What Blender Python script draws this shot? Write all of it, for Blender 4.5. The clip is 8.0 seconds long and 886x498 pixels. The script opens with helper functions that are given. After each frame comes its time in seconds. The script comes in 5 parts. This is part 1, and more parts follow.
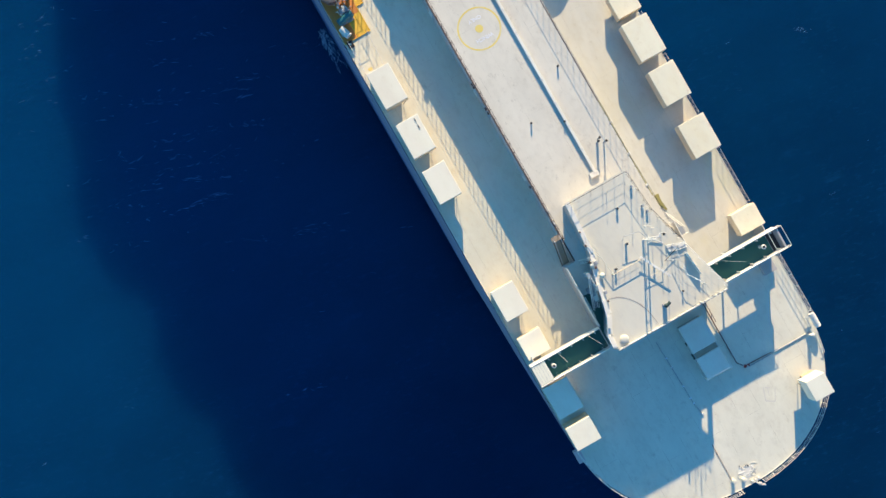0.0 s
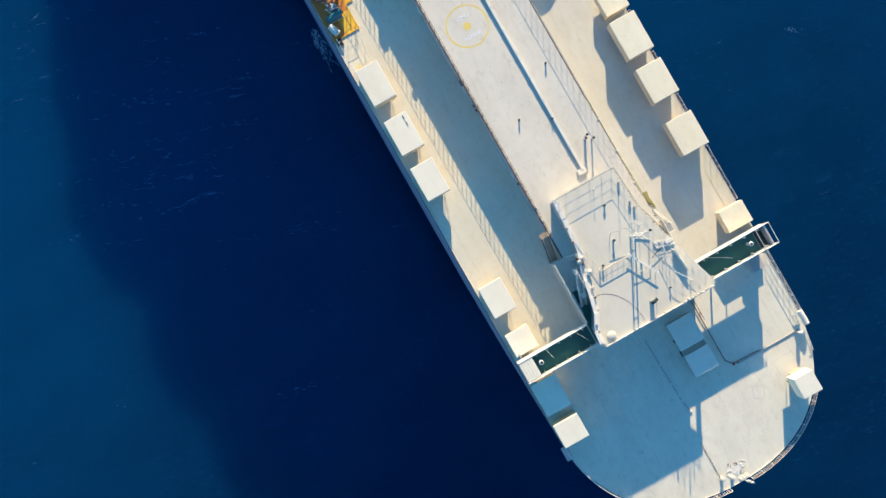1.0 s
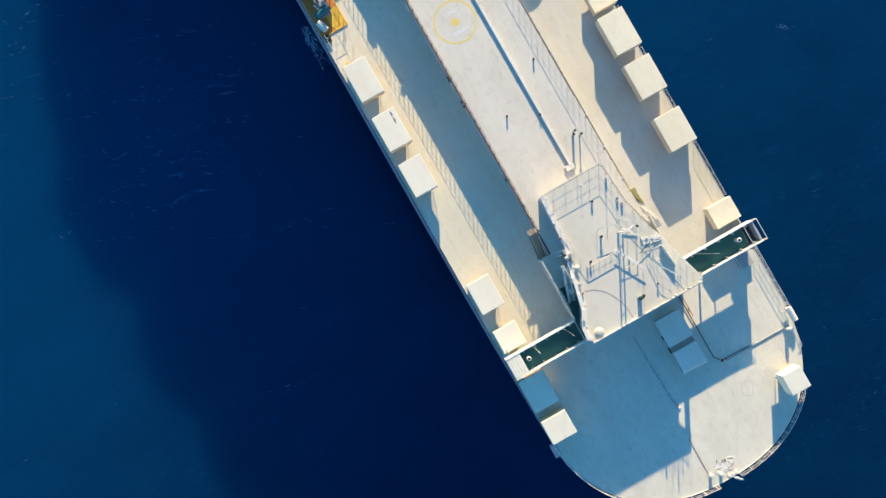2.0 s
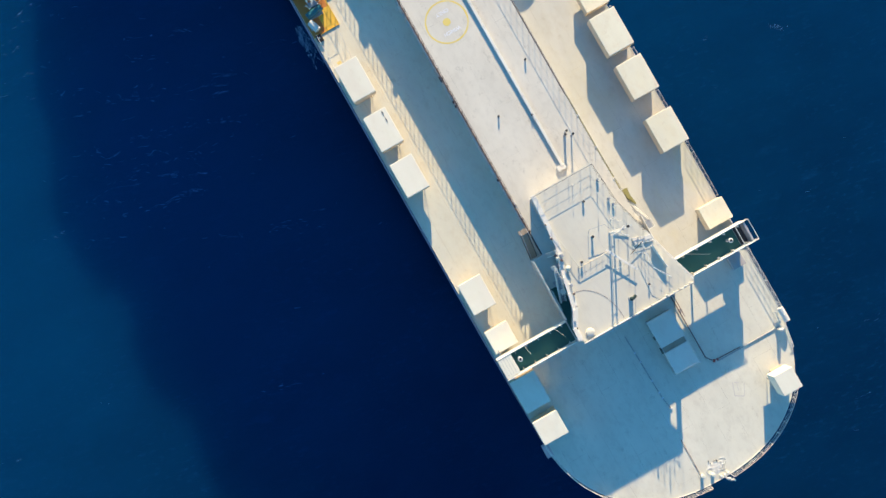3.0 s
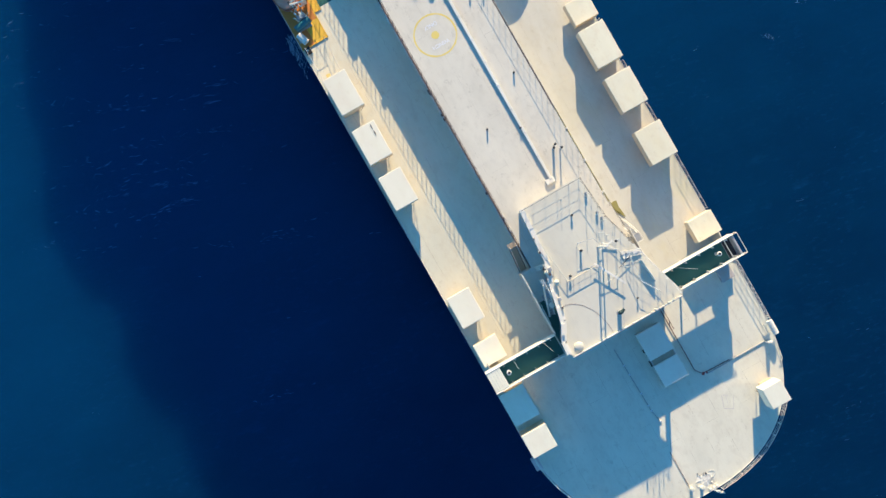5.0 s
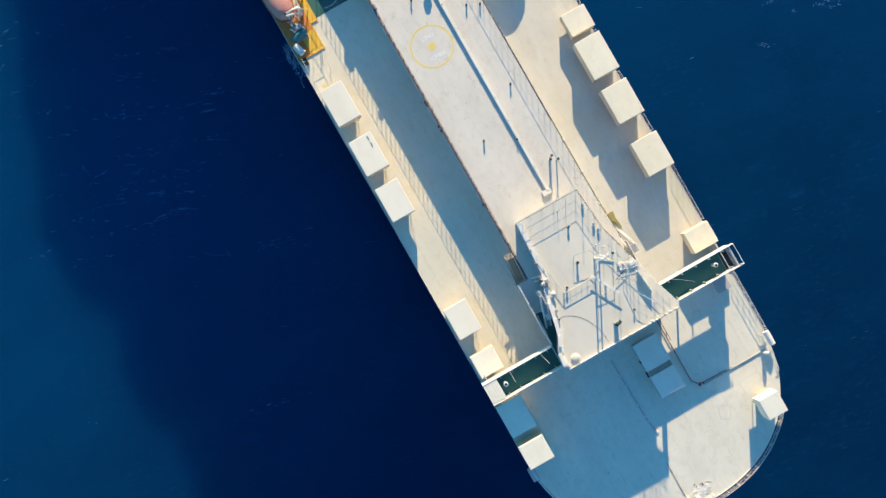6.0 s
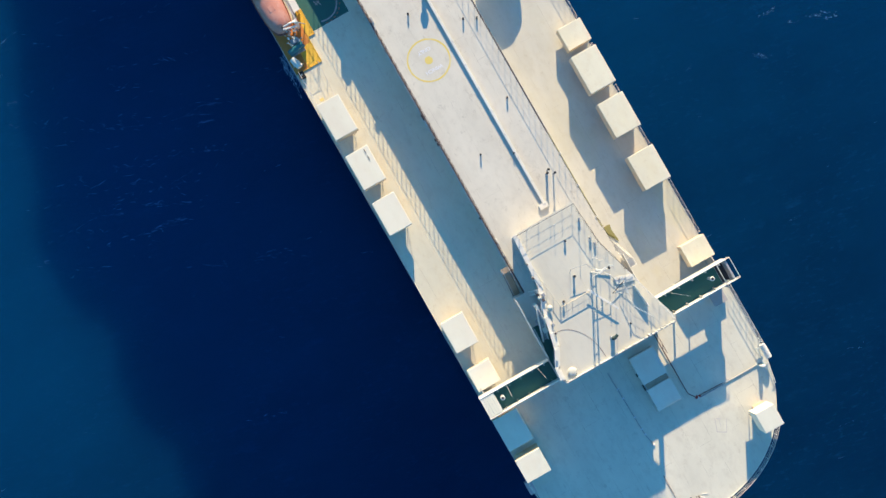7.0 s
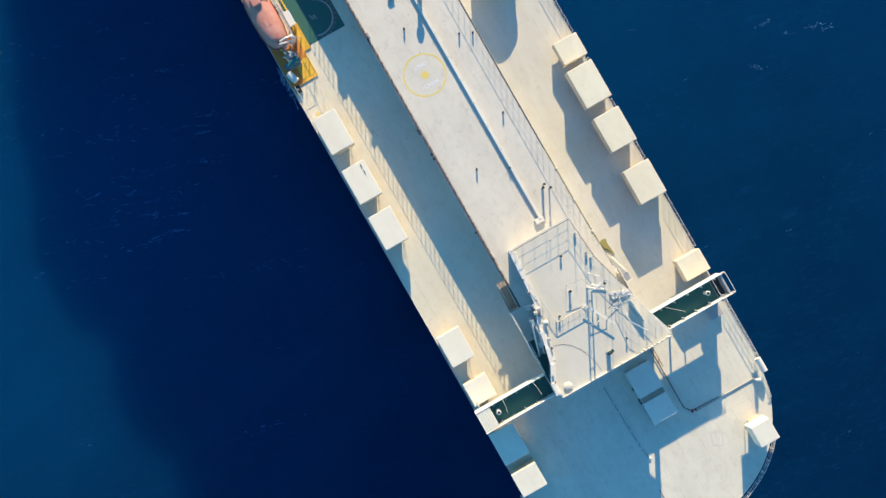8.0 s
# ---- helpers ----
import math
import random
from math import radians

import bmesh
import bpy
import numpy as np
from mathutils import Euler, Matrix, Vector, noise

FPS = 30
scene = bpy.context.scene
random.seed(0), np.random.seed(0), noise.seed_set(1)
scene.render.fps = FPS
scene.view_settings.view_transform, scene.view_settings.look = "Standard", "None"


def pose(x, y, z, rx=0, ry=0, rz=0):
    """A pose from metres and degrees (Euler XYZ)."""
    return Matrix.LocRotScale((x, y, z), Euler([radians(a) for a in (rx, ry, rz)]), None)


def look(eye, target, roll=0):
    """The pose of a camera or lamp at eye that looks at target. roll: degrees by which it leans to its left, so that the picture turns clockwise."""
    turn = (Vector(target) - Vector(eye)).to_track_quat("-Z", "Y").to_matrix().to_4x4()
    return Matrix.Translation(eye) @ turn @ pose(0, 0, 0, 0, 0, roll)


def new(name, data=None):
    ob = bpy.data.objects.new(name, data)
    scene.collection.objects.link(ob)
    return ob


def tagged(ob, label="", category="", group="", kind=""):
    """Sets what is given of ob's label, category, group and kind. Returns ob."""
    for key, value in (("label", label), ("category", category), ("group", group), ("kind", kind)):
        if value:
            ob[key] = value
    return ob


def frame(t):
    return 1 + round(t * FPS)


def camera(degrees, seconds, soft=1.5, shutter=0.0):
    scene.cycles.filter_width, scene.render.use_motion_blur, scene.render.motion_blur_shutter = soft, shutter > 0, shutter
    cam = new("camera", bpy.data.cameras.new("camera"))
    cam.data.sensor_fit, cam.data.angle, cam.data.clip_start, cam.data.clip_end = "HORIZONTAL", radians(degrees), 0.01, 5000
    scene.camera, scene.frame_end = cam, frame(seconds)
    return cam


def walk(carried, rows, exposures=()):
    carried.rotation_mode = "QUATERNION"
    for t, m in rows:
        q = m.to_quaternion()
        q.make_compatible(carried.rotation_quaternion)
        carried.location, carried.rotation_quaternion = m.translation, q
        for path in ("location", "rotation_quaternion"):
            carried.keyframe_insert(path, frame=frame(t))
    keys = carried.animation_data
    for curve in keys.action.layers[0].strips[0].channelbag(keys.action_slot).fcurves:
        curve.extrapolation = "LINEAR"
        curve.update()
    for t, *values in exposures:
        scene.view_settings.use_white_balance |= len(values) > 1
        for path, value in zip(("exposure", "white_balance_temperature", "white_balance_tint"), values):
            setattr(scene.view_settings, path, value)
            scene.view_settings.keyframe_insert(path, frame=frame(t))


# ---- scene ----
cam = camera(58.7, 8.0, soft=1.45)
# The ship's own axes: X to port, Y aft, z up from the sea. The eye hangs over the starboard side and looks straight down.
PATH = [
    (0.0, -18.889, 18.291, 124.81, -0.009, 0.078, -29.673),
    (0.5, -18.512, 17.336, 124.822, 0.257, 0.124, -29.624),
    (1.0, -18.076, 16.431, 124.895, 0.492, 0.193, -29.59),
    (1.5, -17.493, 15.719, 124.825, 0.544, 0.252, -29.599),
    (3.0, -16.021, 14.824, 124.695, 0.471, 0.267, -29.538),
    (3.5, -15.602, 14.824, 124.608, 0.472, 0.232, -29.531),
    (4.0, -15.235, 14.926, 124.623, 0.503, 0.207, -29.541),
    (4.5, -14.671, 15.268, 124.604, 0.438, 0.196, -29.55),
    (6.0, -13.505, 16.828, 124.612, 0.433, -0.048, -29.63),
    (6.5, -13.134, 17.409, 124.684, 0.478, -0.14, -29.631),
    (7.0, -12.65, 17.958, 124.728, 0.551, -0.164, -29.631),
    (7.5, -12.142, 18.464, 124.797, 0.631, -0.183, -29.615),
    (8.0, -11.624, 19.216, 124.846, 0.62, -0.281, -29.653),
]
walk(cam, [(t, pose(x, y, z, rx, ry, rz)) for t, x, y, z, rx, ry, rz in PATH], [(0.0, 0.84), (8.0, 0.84)])

# ---- light: a low sun from aft on the port side, and a clear sky ----
SUN_WAY = Vector((-1.375, -2.64, -1.0)).normalized()
sky_world = bpy.data.worlds.new("sky")
scene.world = sky_world
sky_world.use_nodes = True
wn = sky_world.node_tree.nodes
sky = wn.new("ShaderNodeTexSky")
sky.sky_type = "NISHITA"
sky.sun_disc = False
sky.sun_elevation = radians(18.6)
sky.sun_rotation = radians(27.5)
sky.dust_density = 0.2
sky.ozone_density = 6.0
clear = wn.new("ShaderNodeMix")
clear.data_type, clear.blend_type = "RGBA", "MULTIPLY"
clear.inputs[0].default_value = 1.0
clear.inputs[7].default_value = (0.55, 0.945, 0.94, 1)
sky_world.node_tree.links.new(sky.outputs[0], clear.inputs[6])
sky_world.node_tree.links.new(clear.outputs[2], wn["Background"].inputs[0])
wn["Background"].inputs[1].default_value = 0.14
sun = new("sun", bpy.data.lights.new("sun", "SUN"))
sun.data.energy = 5.0
sun.data.angle = radians(0.5)
sun.data.color = (1.0, 0.77, 0.485)
sun.matrix_world = look((60, 110, 90), Vector((60, 110, 90)) + SUN_WAY)

# ---- materials ----


def mat(name):
    m = bpy.data.materials.new(name)
    m.use_nodes = True
    return m, m.node_tree.nodes, m.node_tree.links, m.node_tree.nodes["Principled BSDF"]


def mixer(nodes, links, fac, a, b, blend="MIX"):
    n = nodes.new("ShaderNodeMix")
    n.data_type, n.blend_type = "RGBA", blend
    for socket, value in ((n.inputs[0], fac), (n.inputs[6], a), (n.inputs[7], b)):
        if isinstance(value, (int, float)):
            socket.default_value = value
        elif isinstance(value, tuple):
            socket.default_value = (*value, 1) if len(value) == 3 else value
        else:
            links.new(value, socket)
    return n.outputs[2]


def noise_at(nodes, links, where, scale, detail=4, rough=0.55, stretch=(1, 1, 1), lo=None, hi=None):
    mp = nodes.new("ShaderNodeMapping")
    mp.inputs["Scale"].default_value = stretch
    links.new(where, mp.inputs[0])
    n = nodes.new("ShaderNodeTexNoise")
    n.inputs["Scale"].default_value, n.inputs["Detail"].default_value, n.inputs["Roughness"].default_value = scale, detail, rough
    links.new(mp.outputs[0], n.inputs["Vector"])
    if lo is None:
        return n.outputs[0]
    r = nodes.new("ShaderNodeMapRange")
    r.inputs[1].default_value, r.inputs[2].default_value = lo, hi
    links.new(n.outputs[0], r.inputs[0])
    return r.outputs[0]


def paint(name, color, dirt=(0.45, 0.36, 0.24), dirty=0.25, rust=0.0, rough=0.5, seams=0.0, vary=0.10, bump=0.15, stain=None, scuff=0.0, stain_y=None):
    """Marine paint over plate: soft blotches, fine grain, dirt, rust specks and, on decks, faint plate seams."""
    m, nodes, links, bsdf = mat(name)
    where = nodes.new("ShaderNodeNewGeometry").outputs["Position"]
    big = noise_at(nodes, links, where, 0.22, 5, 0.6, (1, 0.45, 1), 0.3, 0.7)
    mid = noise_at(nodes, links, where, 1.3, 6, 0.65, (1, 0.6, 1), 0.48, 0.78)
    fine = noise_at(nodes, links, where, 14.0, 3, 0.6)
    dark = tuple(c * (1 - vary) for c in color)
    light = tuple(min(c * (1 + vary * 0.6), 0.9) for c in color)
    c = mixer(nodes, links, big, dark, light)
    k = nodes.new("ShaderNodeMath")
    k.operation = "MULTIPLY"
    k.inputs[1].default_value = dirty
    links.new(mid, k.inputs[0])
    c = mixer(nodes, links, k.outputs[0], c, dirt)
    c = mixer(nodes, links, 0.06, c, fine, "OVERLAY")
    if rust:
        spots = noise_at(nodes, links, where, 2.6, 8, 0.7, (1, 1, 1), 0.69, 0.76)
        k2 = nodes.new("ShaderNodeMath")
        k2.operation = "MULTIPLY"
        k2.inputs[1].default_value = rust
        links.new(spots, k2.inputs[0])
        c = mixer(nodes, links, k2.outputs[0], c, (0.22, 0.10, 0.04))
    if scuff:
        marks = noise_at(nodes, links, where, 0.9, 9, 0.75, (1.3, 0.8, 1), 0.575, 0.66)
        k8 = nodes.new("ShaderNodeMath")
        k8.operation = "MULTIPLY"
        k8.inputs[1].default_value = scuff
        links.new(marks, k8.inputs[0])
        c = mixer(nodes, links, k8.outputs[0], c, tuple(v * 0.8 for v in dirt))
    if stain:
        blot = noise_at(nodes, links, where, 0.16, 4, 0.6, (1.4, 0.6, 1), 0.46, 0.72)
        k5 = nodes.new("ShaderNodeMath")
        k5.operation = "MULTIPLY"
        k5.inputs[1].default_value = 0.55
        links.new(blot, k5.inputs[0])
        if stain_y:
            xyz = nodes.new("ShaderNodeSeparateXYZ")
            links.new(where, xyz.inputs[0])
            reach = nodes.new("ShaderNodeMapRange")
            reach.interpolation_type = "SMOOTHSTEP"
            reach.inputs[1].default_value, reach.inputs[2].default_value = stain_y
            reach.inputs[3].default_value, reach.inputs[4].default_value = 0.15, 1.0
            links.new(xyz.outputs[1], reach.inputs[0])
            links.new(reach.outputs[0], k5.inputs[1])
        c = mixer(nodes, links, k5.outputs[0], c, stain)
    height = fine
    if seams:
        mp = nodes.new("ShaderNodeMapping")
        mp.inputs["Rotation"].default_value = (0, 0, radians(90))
        links.new(where, mp.inputs[0])
        br = nodes.new("ShaderNodeTexBrick")
        br.inputs["Scale"].default_value = 1.0
        br.inputs["Mortar Size"].default_value = 0.022
        br.inputs["Mortar Smooth"].default_value = 0.6
        br.inputs["Brick Width"].default_value = 9.0
        br.inputs["Row Height"].default_value = 2.6
        br.offset = 0.37
        links.new(mp.outputs[0], br.inputs["Vector"])
        worn = noise_at(nodes, links, where, 0.35, 3, 0.5, (1, 1, 1), 0.42, 0.62)
        k3 = nodes.new("ShaderNodeMath")
        k3.operation = "MULTIPLY"
        links.new(br.outputs["Fac"], k3.inputs[0])
        links.new(worn, k3.inputs[1])
        k4 = nodes.new("ShaderNodeMath")
        k4.operation = "MULTIPLY"
        k4.inputs[1].default_value = seams
        links.new(k3.outputs[0], k4.inputs[0])
        c = mixer(nodes, links, k4.outputs[0], c, tuple(v * 0.45 for v in dirt))
    links.new(c, bsdf.inputs["Base Color"])
    bsdf.inputs["Roughness"].default_value = rough
    b = nodes.new("ShaderNodeBump")
    b.inputs["Strength"].default_value, b.inputs["Distance"].default_value = bump, 0.01
    links.new(height, b.inputs["Height"])
    links.new(b.outputs[0], bsdf.inputs["Normal"])
    return m


M_DECK = paint("deck_paint", (0.65, 0.637, 0.55), (0.46, 0.40, 0.27), 0.28, 0.35, 0.6, seams=0.35, scuff=0.2, stain=(0.66, 0.615, 0.41), stain_y=(34.0, 8.0))
M_DECKS = paint("starboard_deck_paint", (0.75, 0.722, 0.57), (0.50, 0.40, 0.25), 0.28, 0.3, 0.6, seams=0.35, scuff=0.25)
M_FORE = paint("foredeck_paint", (0.745, 0.725, 0.605), (0.40, 0.35, 0.27), 0.28, 0.25, 0.6, seams=0.4, scuff=0.25)
M_HOUSE = paint("house_top_paint", (0.70, 0.668, 0.575), (0.42, 0.39, 0.33), 0.28, 0.2, 0.6, seams=0.35, scuff=0.35)
M_ROOF = paint("bridge_top_paint", (0.685, 0.66, 0.555), (0.45, 0.43, 0.40), 0.2, 0.15, 0.55, seams=0.2)
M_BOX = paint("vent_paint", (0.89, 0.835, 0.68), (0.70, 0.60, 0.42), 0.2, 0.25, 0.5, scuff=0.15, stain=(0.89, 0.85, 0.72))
M_BOXP = paint("yellowed_vent_paint", (0.86, 0.80, 0.61), (0.72, 0.60, 0.40), 0.45, 0.35, 0.5, scuff=0.35, stain=(0.84, 0.75, 0.50))
M_LID = paint("hatch_lid_paint", (0.94, 0.83, 0.71), (0.6, 0.5, 0.4), 0.2, 0.2, 0.6)
M_JOINT = paint("weathered_joint_paint", (0.42, 0.34, 0.25), (0.25, 0.18, 0.12), 0.5, 0.5, 0.7)
# brown of shade and warm bounce under the vent hoods, put into the paint
M_BODY = paint("vent_side_shade_paint", (0.58, 0.42, 0.29), (0.5, 0.33, 0.18), 0.3, 0.35, 0.55)
M_WHITE = paint("white_paint", (0.80, 0.775, 0.70), (0.5, 0.42, 0.32), 0.15, 0.2, 0.4)
# wall tone set below the roofs' to hold down bounced sunlight
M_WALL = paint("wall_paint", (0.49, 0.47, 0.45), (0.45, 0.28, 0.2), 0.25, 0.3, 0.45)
M_RAIL = paint("rail_paint", (0.74, 0.71, 0.66), (0.4, 0.25, 0.15), 0.3, 0.4, 0.45)
M_BROWN = paint("rusty_rail_paint", (0.10, 0.078, 0.078), (0.16, 0.08, 0.06), 0.4, 0.5, 0.6)
M_GREEN = paint("green_deck_paint", (0.02, 0.135, 0.115), (0.05, 0.09, 0.08), 0.3, 0.1, 0.6)
M_HULL = paint("blue_hull_paint", (0.055, 0.125, 0.30), (0.10, 0.10, 0.12), 0.3, 0.2, 0.4)
M_UPPER = paint("upper_hull_paint", (0.46, 0.39, 0.49), (0.34, 0.26, 0.22), 0.3, 0.25, 0.5)
M_YELLOW = paint("yellow_paint", (0.84, 0.52, 0.06), (0.35, 0.2, 0.05), 0.25, 0.3, 0.5)
# shaded copy of the yellow: the boat's shade painted in, with some rust
M_YELLOW_SHADE = paint("shaded_rusty_yellow_paint", (0.68, 0.25, 0.05), (0.3, 0.15, 0.07), 0.5, 0.5, 0.6)
M_MARK = paint("yellow_marking", (0.80, 0.64, 0.18), (0.68, 0.64, 0.50), 0.8, 0.0, 0.6)
M_LETTER = paint("white_marking", (0.80, 0.81, 0.83), (0.70, 0.69, 0.66), 0.5, 0.0, 0.6)
M_SALVE = paint("orange_plastic", (0.62, 0.27, 0.20), (0.66, 0.42, 0.35), 0.8, 0.0, 0.4, vary=0.15)
M_SALVED = paint("dull_red_plastic", (0.42, 0.13, 0.085), (0.5, 0.28, 0.2), 0.7, 0.0, 0.45, vary=0.2)
M_RING = paint("worn_pink_marking", (0.55, 0.40, 0.38), (0.12, 0.2, 0.18), 0.9, 0.0, 0.65)
M_RED = paint("red_paint", (0.42, 0.05, 0.04), (0.2, 0.08, 0.05), 0.3, 0.2, 0.5)
M_PIPE = paint("brown_pipe_paint", (0.16, 0.07, 0.07), (0.15, 0.1, 0.08), 0.3, 0.2, 0.5)
M_TEAL = paint("teal_machine_paint", (0.02, 0.17, 0.19), (0.1, 0.1, 0.1), 0.3, 0.2, 0.45)
M_TEALD = paint("dark_green_metal", (0.03, 0.06, 0.055), (0.05, 0.05, 0.05), 0.3, 0.1, 0.5)
M_DARK = paint("dark_metal", (0.035, 0.04, 0.045), (0.1, 0.08, 0.06), 0.3, 0.2, 0.5)
M_BLACK = paint("black_rubber", (0.008, 0.008, 0.009), (0.02, 0.02, 0.02), 0.2, 0.0, 0.6)
M_RAILG = paint("dark_grey_rail_paint", (0.06, 0.06, 0.065), (0.12, 0.1, 0.09), 0.3, 0.2, 0.5)
M_GREY = paint("grey_paint", (0.38, 0.40, 0.42), (0.2, 0.18, 0.16), 0.3, 0.2, 0.5)
M_LILAC = paint("lilac_grey_paint", (0.62, 0.50, 0.50), (0.4, 0.35, 0.33), 0.3, 0.2, 0.5)
# olive of the shaded deck by the port stair, as a colour
M_OLIVE = paint("olive_shade", (0.30, 0.275, 0.10), (0.2, 0.19, 0.08), 0.4, 0.0, 0.85)
M_ROPE = paint("pale_rope", (0.80, 0.78, 0.70), (0.5, 0.46, 0.4), 0.3, 0.0, 0.9, bump=0.4)
# hood sides ochre and darker than the tops, colouring light bounced between vents
M_SKIRT = paint("ochre_bounce_side_paint", (0.70, 0.595, 0.43), (0.5, 0.33, 0.18), 0.35, 0.35, 0.55)
M_RUSTY = paint("rusty_box_paint", (0.11, 0.09, 0.09), (0.25, 0.12, 0.07), 0.5, 0.4, 0.7)
M_SCUFF = paint("worn_marking_paint", (0.60, 0.575, 0.52), (0.68, 0.65, 0.58), 0.9, 0.0, 0.65)
M_OLIVEP = paint("olive_yellow_paint", (0.50, 0.45, 0.22), (0.4, 0.3, 0.15), 0.3, 0.2, 0.5)
M_GLASS, _n, _l, _b = mat("window_glass")
_b.inputs["Base Color"].default_value = (0.02, 0.03, 0.035, 1)
_b.inputs["Roughness"].default_value = 0.06


def sea_material():
    m, nodes, links, bsdf = mat("sea_water")
    where = nodes.new("ShaderNodeNewGeometry").outputs["Position"]
    big = noise_at(nodes, links, where, 0.012, 4, 0.6, (1, 0.7, 1), 0.3, 0.7)
    mid = noise_at(nodes, links, where, 0.09, 5, 0.6, (0.6, 1.2, 1), 0.35, 0.68)
    # uneven light over the sea, put into its colour: lighter aft, darker ahead
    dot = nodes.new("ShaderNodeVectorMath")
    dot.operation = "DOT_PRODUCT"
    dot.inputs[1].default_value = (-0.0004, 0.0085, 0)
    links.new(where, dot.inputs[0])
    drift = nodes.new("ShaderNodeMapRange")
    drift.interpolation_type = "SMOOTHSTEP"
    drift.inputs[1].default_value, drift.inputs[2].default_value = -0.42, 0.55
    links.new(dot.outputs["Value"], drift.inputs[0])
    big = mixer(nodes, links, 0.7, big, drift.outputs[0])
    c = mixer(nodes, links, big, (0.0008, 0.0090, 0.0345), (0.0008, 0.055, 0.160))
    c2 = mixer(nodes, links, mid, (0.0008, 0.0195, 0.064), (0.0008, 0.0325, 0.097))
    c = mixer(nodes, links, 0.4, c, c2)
    # ripple and crest streaks across the wind, their sky glints put in as colour
    def streak(scale, lo, hi):
        mp = nodes.new("ShaderNodeMapping")
        mp.vector_type = "TEXTURE"
        mp.inputs["Rotation"].default_value = (0, 0, radians(-12))
        mp.inputs["Scale"].default_value = (2.6, 1, 1)
        links.new(where, mp.inputs[0])
        return noise_at(nodes, links, mp.outputs[0], scale, 5, 0.65, (1, 1, 1), lo, hi)
    for scale, lo, hi, gate, much, tone in ((0.55, 0.56, 0.72, (0.46, 0.62), 0.22, (0.006, 0.066, 0.185)), (1.7, 0.55, 0.70, (0.42, 0.60), 0.26, (0.008, 0.074, 0.20))):
        g = noise_at(nodes, links, where, 0.045 if scale < 1 else 0.07, 2, 0.5, (1, 1, 1), *gate)
        k6 = nodes.new("ShaderNodeMath")
        k6.operation = "MULTIPLY"
        links.new(g, k6.inputs[0])
        links.new(streak(scale, lo, hi), k6.inputs[1])
        k7 = nodes.new("ShaderNodeMath")
        k7.operation = "MULTIPLY"
        k7.inputs[1].default_value = much
        links.new(k6.outputs[0], k7.inputs[0])
        c = mixer(nodes, links, k7.outputs[0], c, tone)
    links.new(c, bsdf.inputs["Base Color"])
    bsdf.inputs["Roughness"].default_value = 0.18
    bsdf.inputs["IOR"].default_value = 1.333
    bsdf.inputs["Specular IOR Level"].default_value = 0.1
    # daylight spreads under the surface before it comes back up
    bsdf.subsurface_method = "BURLEY"
    bsdf.inputs["Subsurface Weight"].default_value = 1.0
    bsdf.inputs["Subsurface Radius"].default_value = (0.4, 1.0, 0.9)
    bsdf.inputs["Subsurface Scale"].default_value = 24.0
    w1 = noise_at(nodes, links, where, 0.16, 5, 0.6, (0.7, 1.3, 1))
    w2 = noise_at(nodes, links, where, 1.1, 5, 0.6, (0.7, 1.4, 1))
    b1 = nodes.new("ShaderNodeBump")
    b1.inputs["Strength"].default_value, b1.inputs["Distance"].default_value = 0.35, 0.8
    links.new(w1, b1.inputs["Height"])
    b2 = nodes.new("ShaderNodeBump")
    b2.inputs["Strength"].default_value, b2.inputs["Distance"].default_value = 0.35, 0.15
    links.new(w2, b2.inputs["Height"])
    links.new(b1.outputs[0], b2.inputs["Normal"])
    links.new(b2.outputs[0], bsdf.inputs["Normal"])
    return m


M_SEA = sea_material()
M_FOAM, _n, _l, _b = mat("foam")
_b.inputs["Roughness"].default_value = 0.7
_r = _n.new("ShaderNodeNewGeometry").outputs["Random Per Island"]
_l.new(mixer(_n, _l, _r, (0.03, 0.11, 0.24), (0.42, 0.60, 0.68)), _b.inputs["Base Color"])
# one pale tint for crest foam and for painted sky glints
M_CREST, _n, _l, _b = mat("crest_foam_and_glint")
_b.inputs["Roughness"].default_value = 0.7
_r = _n.new("ShaderNodeNewGeometry").outputs["Random Per Island"]
_l.new(mixer(_n, _l, _r, (0.003, 0.05, 0.17), (0.10, 0.30, 0.62)), _b.inputs["Base Color"])

# ---- building helpers ----
DECK, HOUSE, ROOF = 28.0, 31.7, 34.7


def box(bm, x0, x1, y0, y1, z0, z1, bevel=0.0):
    """Adds a box, with bevelled edges if asked for."""
    v = bmesh.ops.create_cube(bm, size=1.0)["verts"]
    bmesh.ops.scale(bm, vec=(x1 - x0, y1 - y0, z1 - z0), verts=v)
    bmesh.ops.translate(bm, vec=((x0 + x1) / 2, (y0 + y1) / 2, (z0 + z1) / 2), verts=v)
    if bevel:
        es = list({e for q in v for e in q.link_edges})
        bmesh.ops.bevel(bm, geom=es, offset=bevel, segments=2, affect="EDGES", profile=0.6)
    return bm


